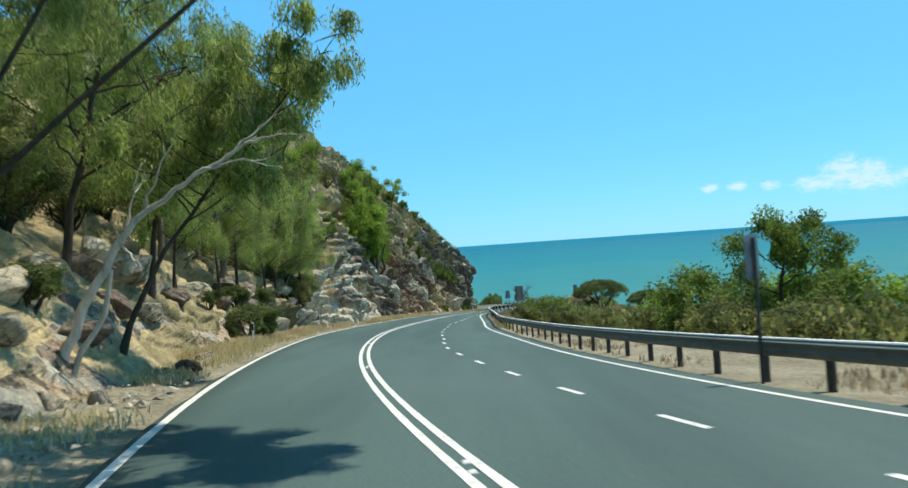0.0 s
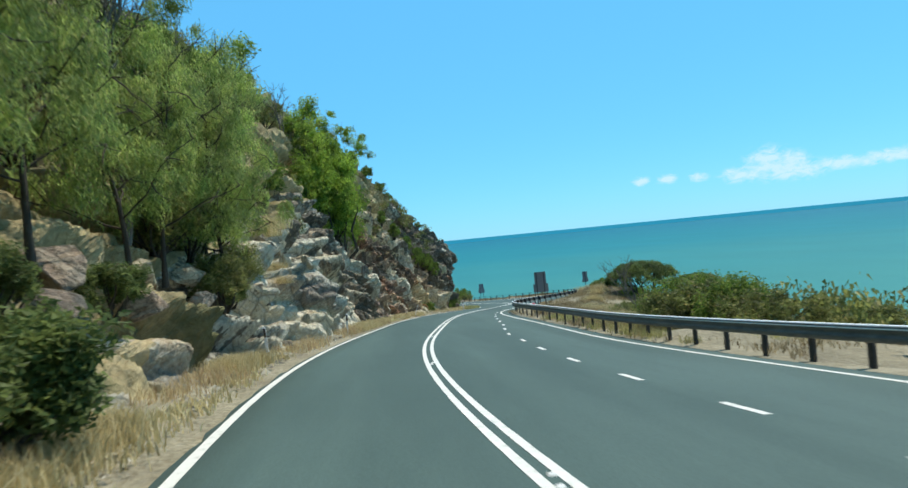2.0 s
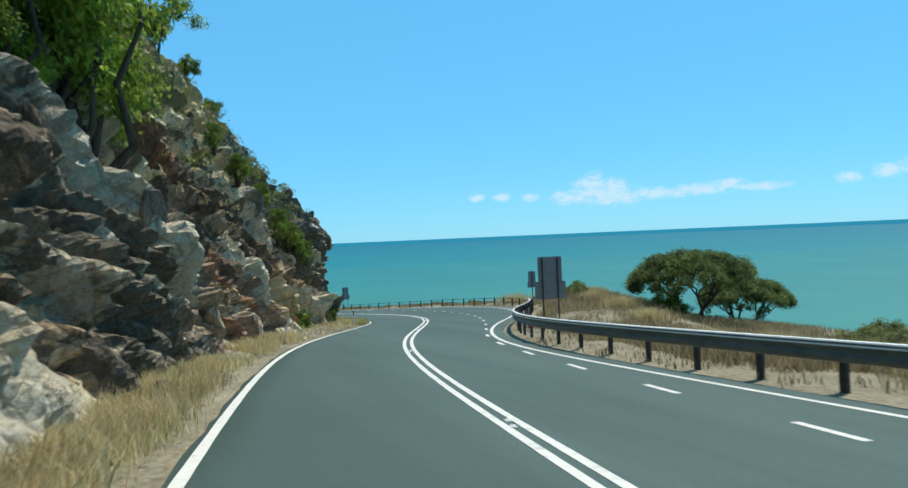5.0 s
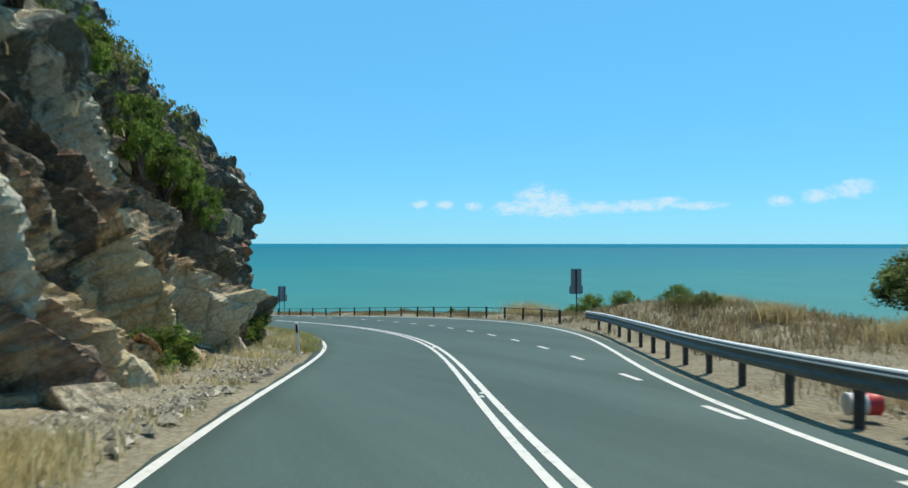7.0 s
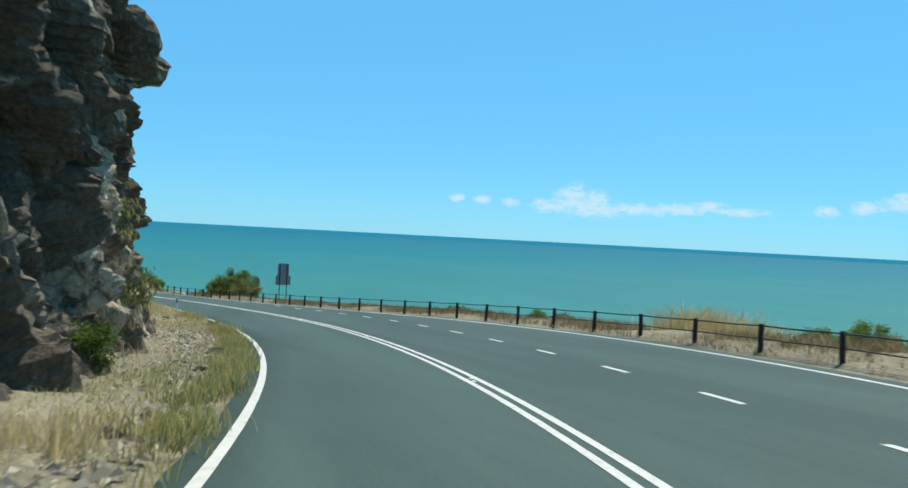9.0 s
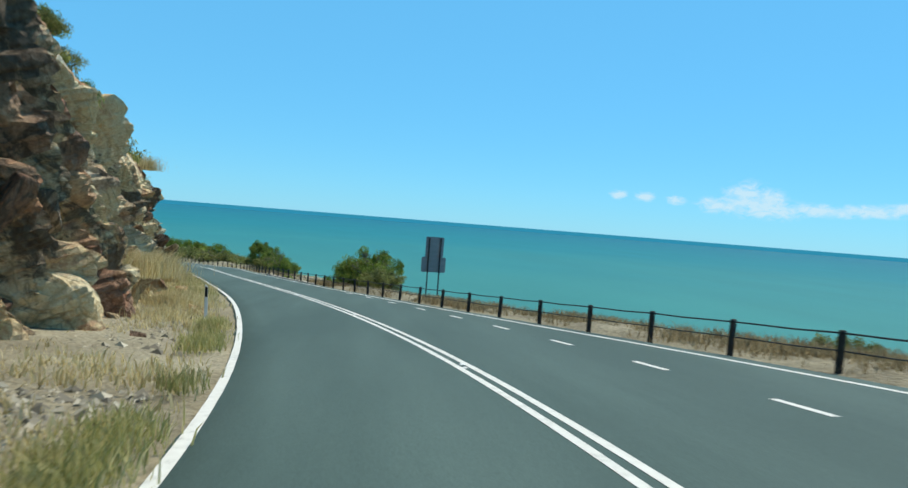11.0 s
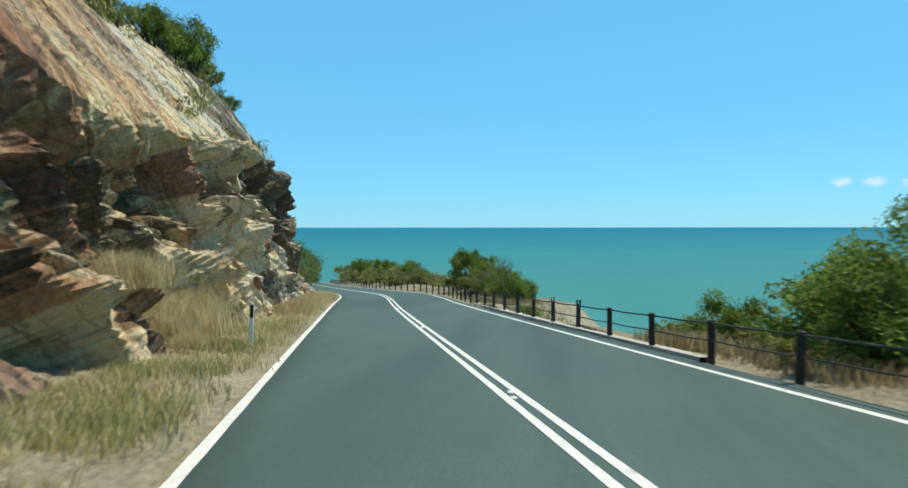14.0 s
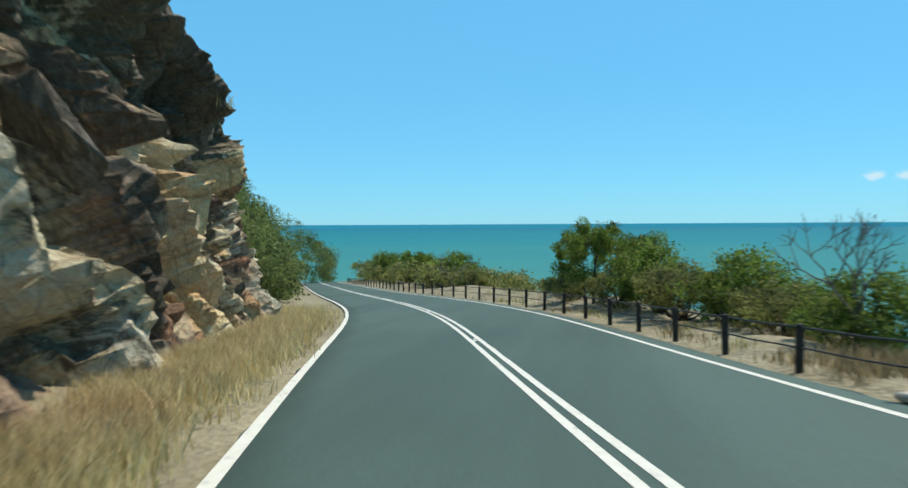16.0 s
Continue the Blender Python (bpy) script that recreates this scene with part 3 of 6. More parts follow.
def blocks(u, v, w, h, seed, skew=0.25):
    """Rows of joined blocks, of uneven thickness and length: numbers for the row and the block, and the place within it."""
    g = np.random.default_rng(seed)
    edges = np.cumsum(h * g.uniform(0.45, 1.6, 4000)) - 2000 * h
    row = np.searchsorted(edges, v) - 1
    thick = edges[row + 1] - edges[row]
    fv = (v - edges[row]) / thick
    width, shift = w * g.uniform(0.6, 1.5, 4000)[row], g.uniform(0, 50, 4000)[row]
    pos = (u + shift + skew * fv * h) / width
    col = np.floor(pos)
    # each joint stands a little off its even place
    wob = np.modf(np.abs(np.sin(col * 12.9898 + row * 78.233) * 43758.5453))[0] * 0.45
    late = pos - col < wob
    col = col - late
    start = np.where(late, np.modf(np.abs(np.sin(col * 12.9898 + row * 78.233) * 43758.5453))[0] * 0.45, wob)
    fu = np.clip(pos - col - start, 0, 1.4)
    ident = ((row * 7919 + col.astype(int) * 104729) % 65521).astype(int)
    return row % 4000, ident, (fu - 0.5) * width, (fv - 0.5) * thick, np.minimum(fu, np.abs(1 - fu)) * width, thick


def build_cliff():
    """The rock cutting: beds that dip along the road, broken into slabs, with a scrubby slope above."""
    st = np.concatenate([np.arange(-35, 8, 0.4), np.arange(8, 46, 0.17), np.arange(46, 212, 0.13), np.arange(212, 262, 0.4)])
    n = len(st)
    keys = [(toe(st) + 0.35, np.full(n, -0.25)), (toe(st), np.full(n, 0.15))] + [(o(st), h(st)) for o, h in profile] + [(profile[3][0](st) - 45, profile[3][1](st) + 6), (profile[3][0](st) - 80, profile[3][1](st) - 8), (profile[3][0](st) - 125, np.full(n, -34.0))]
    offs, ups, arc, band = [], [], [], []
    run = 0.0
    for j, ((o0, h0), (o1, h1), m) in enumerate(zip(keys, keys[1:], (2, 32, 40, 42, 26, 6, 6, 6))):
        for f in np.arange(m) / m:
            offs.append(o0 + f * (o1 - o0))
            ups.append(h0 + f * (h1 - h0))
            arc.append(run + f * np.mean(np.hypot(o1 - o0, h1 - h0)))
            band.append(j - 1 + f)
        run += np.mean(np.hypot(o1 - o0, h1 - h0))
    offs.append(keys[-1][0])
    ups.append(keys[-1][1])
    arc.append(run)
    band.append(7.0)
    offs, ups, arc, band = np.stack(offs, 1), np.stack(ups, 1), np.array(arc), np.array(band)
    # soften the profile's corners
    for _ in range(4):
        offs[:, 2:-1] = (offs[:, 1:-2] + 2 * offs[:, 2:-1] + offs[:, 3:]) / 4
        ups[:, 2:-1] = (ups[:, 1:-2] + 2 * ups[:, 2:-1] + ups[:, 3:]) / 4
    do, dh = np.gradient(offs, axis=1), np.gradient(ups, axis=1)
    ln = np.hypot(do, dh) + 1e-6
    out_o, out_h = dh / ln, -do / ln
    s2, a2 = np.repeat(st, len(arc)), np.tile(arc, n)
    flat3 = np.c_[s2, a2, 0 * s2]
    warp = [soft_noise(flat3, 2.6, q) for q in (3.0, 17.0)]
    fray = [soft_noise(flat3, 0.75, q) for q in (5.0, 29.0)]
    rust_at, coat_shade_at, light_at = (np.interp(s2, [r[0] for r in STONE_KIND], [r[i] for r in STONE_KIND]) for i in (1, 2, 3))
    # faces that slope out over an undercut, and at the headland steeper, more upright joints
    lean = np.interp(s2, [46, 62, 74, 104, 110, 124, 132, 150, 186, 192, 212], [-0.50, -0.46, -0.26, -0.24, 0.05, 0.05, -0.28, -0.30, -0.26, -0.16, -0.16])
    laid = np.interp(s2, [64, 76], [1, 0])
    ledgy = np.interp(s2, [46, 104, 110, 122, 130, 150], [1.0, 1.0, 0.6, 0.6, 1.0, 1.0])
    broad = np.interp(s2, [44, 48, 60, 66], [0, 0.8, 0.8, 0])
    push, tone, rust, coat_shade = (np.zeros(len(s2)) for _ in range(4))
    for w, h, dip, amp, tilt, share, gap, seed in ((8.0, 2.6, 45, 0.36, 0.08, 0.26, 0.32, 1), (3.4, 1.15, 37, 0.40, 0.14, 0.40, 0.55, 2), (1.5, 0.60, 52, 0.24, 0.28, 0.28, 0.28, 3), (0.75, 0.38, 40, 0.11, 0.34, 0.08, 0.05, 4)):
        d = radians(dip)
        x, y = s2 + 0.4 * h * warp[0] + 0.10 * h * fray[0], a2 + 0.45 * h * warp[1] + 0.10 * h * fray[1]
        row, cell, lu, lv, eu, thick = blocks(x * math.cos(d) - y * math.sin(d), x * math.sin(d) + y * math.cos(d), w, h, seed)
        g = np.random.default_rng(40 + seed)
        lift, gu, gv, col, hue, old = g.uniform(-1, 1, 65521), g.normal(0, tilt, 65521), g.normal(0, tilt, 65521), g.random(65521), g.random(65521), g.random(65521)
        # whole beds stand out or lie back, and some blocks have fallen out
        bed = g.uniform(-1, 1, 4000)[row]
        if seed in (2, 3):
            lift[g.random(65521) < 0.15] = -2.4
        # each block has a broken face below and a sloping tread on top
        tread = np.clip(lv - g.uniform(-0.35, 0.25, 65521)[cell] * h, 0, 2.0) * g.uniform(0.2, 1.25, 65521)[cell] * ledgy
        # broad slabs, little broken
        if seed > 2:
            tread, amp = tread * (1 - 0.6 * broad), amp * (1 - 0.6 * broad)
        push += amp * (0.8 * lift[cell] + (0.7 if seed < 3 else 0.0) * bed) + np.clip(lu * gu[cell] + lv * gv[cell] + lean * (laid * (lv * math.cos(d) - lu * math.sin(d)) + (1 - laid) * lv) + laid * (lu * math.cos(d) + lv * math.sin(d)) * 0.10, -amp * 1.8, amp * 1.8) - tread
        push -= gap * (np.exp(-(eu / 0.09) ** 2) * np.clip(0.2 + 1.8 * warp[0], 0, 1) + np.exp(-((lv + thick / 2) / 0.13) ** 2) * np.clip(0.8 + 1.5 * warp[1], 0.2, 1.5))
        tone += share * col[cell]
        rust += share * hue[cell]
        coat_shade += share * old[cell]
    push, tone, rust, coat_shade = (a.reshape(n, -1) for a in (push, tone, rust, coat_shade))
    # worn edges
    worn = push.copy()
    for _ in range(2):
        worn[1:-1] = (worn[:-2] + 2 * worn[1:-1] + worn[2:]) / 4
    worn[:, 1:-1] = (worn[:, :-2] + 2 * worn[:, 1:-1] + worn[:, 2:]) / 4
    push += (worn - push) * np.interp(st, [58, 74, 104, 112, 122, 130], [0.8, 0.25, 0.15, 0.1, 0.1, 0.15])[:, None]
    push += 0.055 * soft_noise(flat3, 0.3, 5.0).reshape(n, -1) + 0.09 * fray[0].reshape(n, -1)
    rocky = np.interp(st, [-35, 20, 40, 50, 206, 216, 262], [0.12, 0.12, 0.4, 1.0, 1.0, 0.7, 0.5])[:, None]
    rise = np.interp(arc, [0, 0.5, 1.6, 9, 14, 24, arc[-1]], [0, 0.25, 0.9, 1.0, 0.75, 0.9, 1.2])[None, :]
    cut = np.interp(st, [140, 150, 206, 212], [0, 1, 1, 0])[:, None]
    # past the headland: a smooth dip slope above, an undercut face below its lip
    low_lip = band[None, :] + np.interp(st, [150, 154, 176, 186], [0, 0.3, 0.3, 0])[:, None]
    calm = 1 - cut * np.interp(low_lip, [1.92, 2.12, 4], [0, 0.92, 0.85])
    lip = cut * np.interp(st, [150, 154, 176, 186, 192, 206], [1, 0.5, 0.5, 1, 1.7, 1.7])[:, None] * np.interp(low_lip, [1.1, 1.45, 1.75, 1.96, 2.1], [0, -0.42, -0.34, 0.34, 0])
    # painted dark below the lip: stands in for the shade of the overhang
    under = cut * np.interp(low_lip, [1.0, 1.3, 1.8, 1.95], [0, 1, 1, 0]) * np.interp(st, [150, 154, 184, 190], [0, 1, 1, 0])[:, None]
    push = ((push - 0.1 * calm) * calm + lip) * rocky * rise
    off_all, up_all = offs + out_o * push, ups + out_h * push
    v = place(st[:, None], off_all, up_all)
    v[:, 1:-1, 1:] += (rng.random((n, len(arc) - 2, 2)) - 0.5) * 0.045
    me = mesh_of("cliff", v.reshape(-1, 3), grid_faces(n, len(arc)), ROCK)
    me.materials.append(HILL)
    slab = cut * np.interp(low_lip, [2.0, 2.25], [0, 1]) * np.interp(st, [140, 150, 184, 190], [0, 1, 1, 0])[:, None]
    bank = np.interp(st, [36, 45], [1, 0])[:, None]
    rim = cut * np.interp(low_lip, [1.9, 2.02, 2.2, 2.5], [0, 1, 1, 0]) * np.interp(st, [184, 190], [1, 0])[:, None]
    low = np.interp(band, [0.3, 1.0, 1.4], [1, 0.7, 0])[None, :] * np.interp(st, [74, 80, 94, 98, 112, 116, 126, 136, 156, 160, 184, 187, 194, 197], [0, 0.7, 0.7, 0.1, 0.1, 0.3, 0.3, 0.9, 0.9, 0.2, 0.3, 0.7, 0.7, 0])[:, None]
    # darker towards the brow; from 189 on this paints the overhang's shade
    high = np.interp(band, [1.3, 2.0], [0, 1])[None, :] * np.interp(st, [54, 58, 72, 76, 86, 92, 118, 124, 189, 195, 210, 214], [0, 1.6, 1.6, 0, 0, 0.8, 0.8, 0, 0, 3.2, 3.2, 0])[:, None]
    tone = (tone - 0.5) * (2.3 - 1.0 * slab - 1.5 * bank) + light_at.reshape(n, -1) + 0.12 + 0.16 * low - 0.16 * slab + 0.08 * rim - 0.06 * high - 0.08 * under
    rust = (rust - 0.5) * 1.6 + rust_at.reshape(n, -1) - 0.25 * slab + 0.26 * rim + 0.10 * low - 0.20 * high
    coat_shade = (coat_shade - 0.5) * (1.5 - 0.9 * slab - 0.8 * bank) + coat_shade_at.reshape(n, -1) + 0.02 - 0.30 * slab - 0.25 * rim - 0.22 * low + 0.16 * high + 0.36 * under
    for name, a in (("block", tone), ("rust", rust), ("coat_shade", coat_shade)):
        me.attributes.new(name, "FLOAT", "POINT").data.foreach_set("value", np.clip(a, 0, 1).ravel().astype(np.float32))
    m = len(arc) - 1
    fs, fk = np.repeat(st[:-1], m), np.tile(np.arange(m), n - 1)
    wobble = soft_noise(np.c_[fs * 0.3, arc[fk] * 0.5, fk * 0], 1.0)
    height = arc[fk] + wobble * 4.5
    bare = np.interp(fs, [-35, 40, 47, 56, 66, 100, 108, 140, 150, 212, 217, 262], [1.4, 2.0, 5, 7.5, 9, 10, 14, 15, 24, 24, 2, 0.5])
    me.polygons.foreach_set("material_index", (height > bare).astype(np.int32))
    me.update()
    ob = tagged(new("cliff", me), "fractured grey and ochre rock cutting beside the road", "cliff", kind="structure")
    return ob, dict(st=st, band=band, off=off_all, up=up_all, rust=rust, coat_shade=coat_shade)


build_ground()
build_sea()
road = build_road()
cliff, face = build_cliff()


# ---- plants ----
def left_height(st, off):
    """The height of the cutting's slope above the road at an offset to the left."""
    keys = [(float(toe(st)), 0.1)] + [(float(o(st)), float(h(st))) for o, h in profile]
    return float(np.interp(-off, [-k[0] for k in keys], [k[1] for k in keys]))


def ground_at(st, off):
    if off < 0:
        return Vector(place(st, off, left_height(st, off) if off < float(toe(st)) else 0.05))
    return Vector(place(st, off, float(sea_side(st, off))))


def leaf_arrays(centres, radii, count, length, width, droop=0.0, flat=0.8, seed=1):
    """Small pointed leaves in clumps: uneven, denser outside, with gaps between the clumps."""
    g = np.random.default_rng(seed)
    centres, radii = np.array(centres, float), np.array(radii, float)
    w = radii ** 2
    pick = g.choice(len(centres), count, p=w / w.sum())
    d = g.normal(size=(count, 3))
    d /= np.linalg.norm(d, axis=1, keepdims=True)
    # each clump has a few lobes of its own
    lobes = g.normal(size=(len(centres), 5, 3))
    lobes /= np.linalg.norm(lobes, axis=2, keepdims=True)
    reach = np.einsum("nk,nlk->nl", d, lobes[pick]).max(1).clip(0, 1)
    r = radii[pick] * g.random(count) ** 0.35 * (0.5 + 0.8 * reach ** 3)
    p = centres[pick] + d * r[:, None] * np.array([1, 1, flat])
    if droop:
        p[:, 2] -= droop * g.random(count) ** 2 * radii[pick]
    axis = g.normal(size=(count, 3))
    axis[:, 2] = axis[:, 2] * 0.6 - 0.15
    if droop:
        axis[:, :2] *= 0.55
        axis[:, 2] = -1
    axis /= np.linalg.norm(axis, axis=1, keepdims=True)
    side = np.cross(axis, g.normal(size=(count, 3)))
    side /= np.linalg.norm(side, axis=1, keepdims=True) + 1e-9
    ln = length * g.uniform(0.6, 1.35, count)[:, None]
    wd = width * g.uniform(0.6, 1.3, count)[:, None]
    v = np.stack([p - side * wd * 1.25, p + side * wd * 1.25 + axis * ln * 0.12, p + axis * ln], 1)
    return v.reshape(-1, 3), np.arange(count * 3).reshape(-1, 3)


def limb(a, b, r0, r1, g, bend=0.12, steps=6):
    t = np.linspace(0, 1, steps)[:, None]
    a, b = np.array(a, float), np.array(b, float)
    ln = np.linalg.norm(b - a)
    off = g.normal(size=3) * bend * ln
    wob = g.normal(size=(steps, 3)) * 0.03 * ln * (t * (1 - t) * 4)
    pts = a + (b - a) * t + off * (t * (1 - t) * 2) + wob
    return tube_arrays(pts, r0 + (r1 - r0) * t[:, 0], 6)


def make_bush(label, size, leaves, material, length, width, seed, droop=0.0, category="bush", clumps=None, name="bush", lift=0.0):
    """A shrub: several stems from the ground and a crown of leafy clumps."""
    g = np.random.default_rng(seed)
    w, d, h = size
    n = clumps or int(14 + w * d * 1.2)
    cs, rs = [], []
    while len(cs) < n:
        q = g.uniform(-1, 1, 3)
        m = np.linalg.norm(q)
        if 0.35 < m < 1 and q[2] > -0.75:
            cs.append((q[0] * w / 2 * 0.82, q[1] * d / 2 * 0.82, h * 0.52 + q[2] * h * 0.40 + lift))
            rs.append(min(w, d, h) * g.uniform(0.14, 0.27))
    # a few sprays stand out past the rest
    for i in range(0, n, 4):
        x, y, z = cs[i]
        f = g.uniform(1.1, 1.4)
        cs.append((x * f, y * f, h * 0.52 + lift + (z - h * 0.52 - lift) * f + 0.06 * h))
        rs.append(min(w, d, h) * g.uniform(0.06, 0.13))
    ob = tagged(new(name), label, category)
    stems = [limb((g.normal() * 0.08, g.normal() * 0.08, -0.15), cs[i], 0.03 + 0.012 * h, 0.008, g) for i in range(0, n, 2)]
    if category == "creeper":
        for s in stems:
            part("stem", mesh_of("stem", *joined([s]), BARK, True), ob)
    else:
        part("branchwork", mesh_of("branchwork", *joined(stems), BARK, True), ob)
    part("foliage", mesh_of("foliage", *leaf_arrays(cs, rs, leaves, length, width, droop, 0.85, seed), material), ob)
    return ob


def make_tree(label, height, spread, leaves, material, seed, lean=(0.0, 0.0), bark=None, trunk_r=0.16, droop=0.0, length=0.2, width=0.035, low=0.35, name="tree", forks=9, clump=1.0):
    """A tapered, slightly crooked trunk with limbs, and a crown of clumps at the limbs' ends."""
    g = np.random.default_rng(seed)
    ob = tagged(new(name), label, "tree")
    t = np.linspace(0, 1, 9)
    pts = np.stack([lean[0] * height * t ** 1.4 + g.normal(size=9) * 0.05 * t * height * 0.25, lean[1] * height * t ** 1.4 + g.normal(size=9) * 0.05 * t * height * 0.25, -0.3 + (height * 0.86 + 0.3) * t], 1)
    bark = bark or BARK
    part("trunk", mesh_of("trunk", *tube_arrays(pts, trunk_r * (1 - 0.8 * t) * (1 + 0.5 * np.exp(-t * 14)), 8), bark, True), ob)
    cs, rs, limbs = [pts[-1]], [spread * 0.28 * clump], []
    for i in range(forks):
        f = low + (1 - low) * (i + 0.5) / forks
        base = np.array([np.interp(f, t, pts[:, k]) for k in range(3)])
        ang = i * 2.4 + g.normal() * 0.4
        reach = spread * (0.5 + 0.35 * g.random()) * (1.15 - 0.55 * f)
        tip = base + np.array([math.cos(ang) * reach, math.sin(ang) * reach, height * 0.10 * (1 + g.random())])
        limbs.append(limb(base, tip, trunk_r * 0.42 * (1.1 - 0.7 * f), 0.012, g, 0.07))
        for q in (0.62, 1.0):
            c = base + (tip - base) * q
            cs.append(c + g.normal(size=3) * 0.12 * spread)
            rs.append(spread * g.uniform(0.17, 0.29) * clump)
            for _ in range(2):
                e = c + np.clip(g.normal(size=3), -1.3, 1.3) * spread * 0.15
                limbs.append(limb(c, e, 0.02, 0.006, g, 0.1, 4))
    part("branchwork", mesh_of("branchwork", *joined(limbs), bark, True), ob)
    if leaves:
        part("crown", mesh_of("crown", *leaf_arrays(cs, rs, leaves, length, width, droop, 0.9, seed), material), ob)
    return ob


def make_bare_tree(label, height, spread, seed, wood=None, lean=(0, 0), name="bare_tree", depth=4, girth=1.0):
    """A leafless tree, its limbs forking down to twigs."""
    g = np.random.default_rng(seed)
    ob = tagged(new(name), label, "tree")
    pieces = []

    def grow(a, d, ln, r, k):
        b = a + d * ln
        pieces.append(limb(a, b, r, r * 0.62, g, 0.10, 5))
        if k == 0:
            return
        for _ in range(3 if k > 1 else 4):
            e = d + g.normal(size=3) * np.array([0.62, 0.62, 0.36]) * spread
            e[2] += 0.12
            e /= np.linalg.norm(e)
            grow(b, e, ln * g.uniform(0.55, 0.85), r * 0.58, k - 1)
    d0 = np.array([lean[0], lean[1], 1.0])
    grow(np.array([0, 0, -0.2]), d0 / np.linalg.norm(d0), height * 0.36, (0.02 + height * 0.014) * girth, depth)
    trunk, rest = pieces[0], pieces[1:]
    part("trunk", mesh_of("trunk", *trunk, wood or DEAD_WOOD, True), ob)
    part("branchwork", mesh_of("branchwork", *joined(rest), wood or DEAD_WOOD, True), ob)
    return ob


def make_pale_tree():
    """One bowed pale trunk that leans out, with a broken stem at its foot and a few thin bare limbs."""
    g = np.random.default_rng(5)
    ob = tagged(new("pale_tree"), "leaning pale-barked tree with a bowed trunk and few bare limbs", "tree")
    t = np.linspace(0, 1, 25)
    bow = np.stack([np.interp(t, [0, 0.28, 0.52, 0.76, 1], [0, 0.75, 1.6, 2.7, 4.1]), 0.5 * t, np.interp(t, [0, 0.28, 0.52, 0.76, 1], [-0.3, 1.4, 2.75, 3.5, 4.3])], 1)
    for _ in range(5):
        bow[1:-1] = (bow[:-2] + 2 * bow[1:-1] + bow[2:]) / 4
    bow[1:-1] += g.normal(size=(23, 3)) * 0.025
    part("trunk", mesh_of("trunk", *tube_arrays(bow, 0.115 * (1 - 0.80 * t), 8), PALE_BARK, True), ob)
    at = [bow[int(round(f * 24))] for f in (0.52, 0.60, 0.80, 0.88, 0.94, 0.45)]
    reach = [(0.15, 0.1, 0.75), (0.5, -0.3, 0.9), (0.9, 0.2, 0.25), (0.6, 0.3, 0.55), (0.7, -0.2, 0.10), (0.5, -0.5, -0.35)]
    limbs = []
    for a, d in zip(at, reach):
        b = a + np.array(d)
        limbs.append(limb(a, b, 0.034, 0.016, g, 0.12))
        for _ in range(3):
            limbs.append(limb(b, b + np.array(d) * g.uniform(0.3, 0.8) + g.normal(size=3) * 0.16, 0.014, 0.005, g, 0.15))
    part("branchwork", mesh_of("branchwork", *joined(limbs), PALE_BARK, True), ob)
    part("broken_stem", mesh_of("broken_stem", *limb((0.35, 0.1, -0.2), (1.15, 0.3, 1.9), 0.07, 0.045, g, 0.08), PALE_BARK, True), ob)
    return ob


def make_umbrella_tree(label, height, width, leaves, seed):
    """A low coast tree: a few crooked stems that fork outwards, under one thin dome of foliage."""
    g = np.random.default_rng(seed)
    ob = tagged(new("umbrella_tree"), label, "tree")
    cs, rs, limbs, stems = [], [], [], []

    def dome(x, y):
        return height * (0.50 + 0.46 * math.sqrt(max(0.0, 1 - (x * x + y * y) / (width / 2) ** 2)))
    for i in range(5):
        a = i * 1.26 + g.normal() * 0.25
        knee = np.array([math.cos(a), math.sin(a), 0]) * width * 0.16
        knee[2] = height * g.uniform(0.28, 0.42)
        stems.append(limb((g.normal() * 0.12, g.normal() * 0.12, -0.3), knee, 0.10, 0.065, g, 0.12))
        for j in range(4):
            b = a + (j - 1.5) * 0.42 + g.normal() * 0.1
            q = width * 0.5 * g.uniform(0.45, 0.9)
            tip = np.array([math.cos(b) * q, math.sin(b) * q, 0])
            tip[2] = dome(tip[0], tip[1]) - 0.25
            limbs.append(limb(knee, tip, 0.05, 0.015, g, 0.12))
            for _ in range(3):
                e = knee + (tip - knee) * g.uniform(0.5, 0.9) + g.normal(size=3) * 0.25
                e[2] = min(e[2] + 0.45, dome(e[0], e[1]))
                limbs.append(limb(knee + (tip - knee) * 0.5, e, 0.025, 0.008, g, 0.12, 4))
    for _ in range(230):
        q, b = width * 0.5 * math.sqrt(g.random()), g.uniform(0, 6.283)
        x, y = q * math.cos(b), q * math.sin(b)
        cs.append((x, y, dome(x, y) - abs(g.normal()) * 0.22))
        rs.append(g.uniform(0.25, 0.5))
    for stem in stems:
        part("trunk", mesh_of("trunk", *stem, BARK, True), ob)
    part("branchwork", mesh_of("branchwork", *joined(limbs), BARK, True), ob)
    part("crown", mesh_of("crown", *leaf_arrays(cs, rs, leaves, 0.12, 0.024, 0, 0.8, seed), LEAF_DEEP), ob)
    return ob


def stand(ob, st, off, turn=0.0, scale=1.0, sink=0.1, up=None, squash=1.0):
    """Moves a plant to its place on the ground."""
    p = ground_at(st, off)
    if up is not None:
        p = Vector(place(st, off, up))
    m = Matrix.Translation(p - Vector((0, 0, sink))) @ pose(0, 0, 0, 0, 0, turn) @ Matrix.Diagonal((scale, scale, scale * squash, 1))
    return m


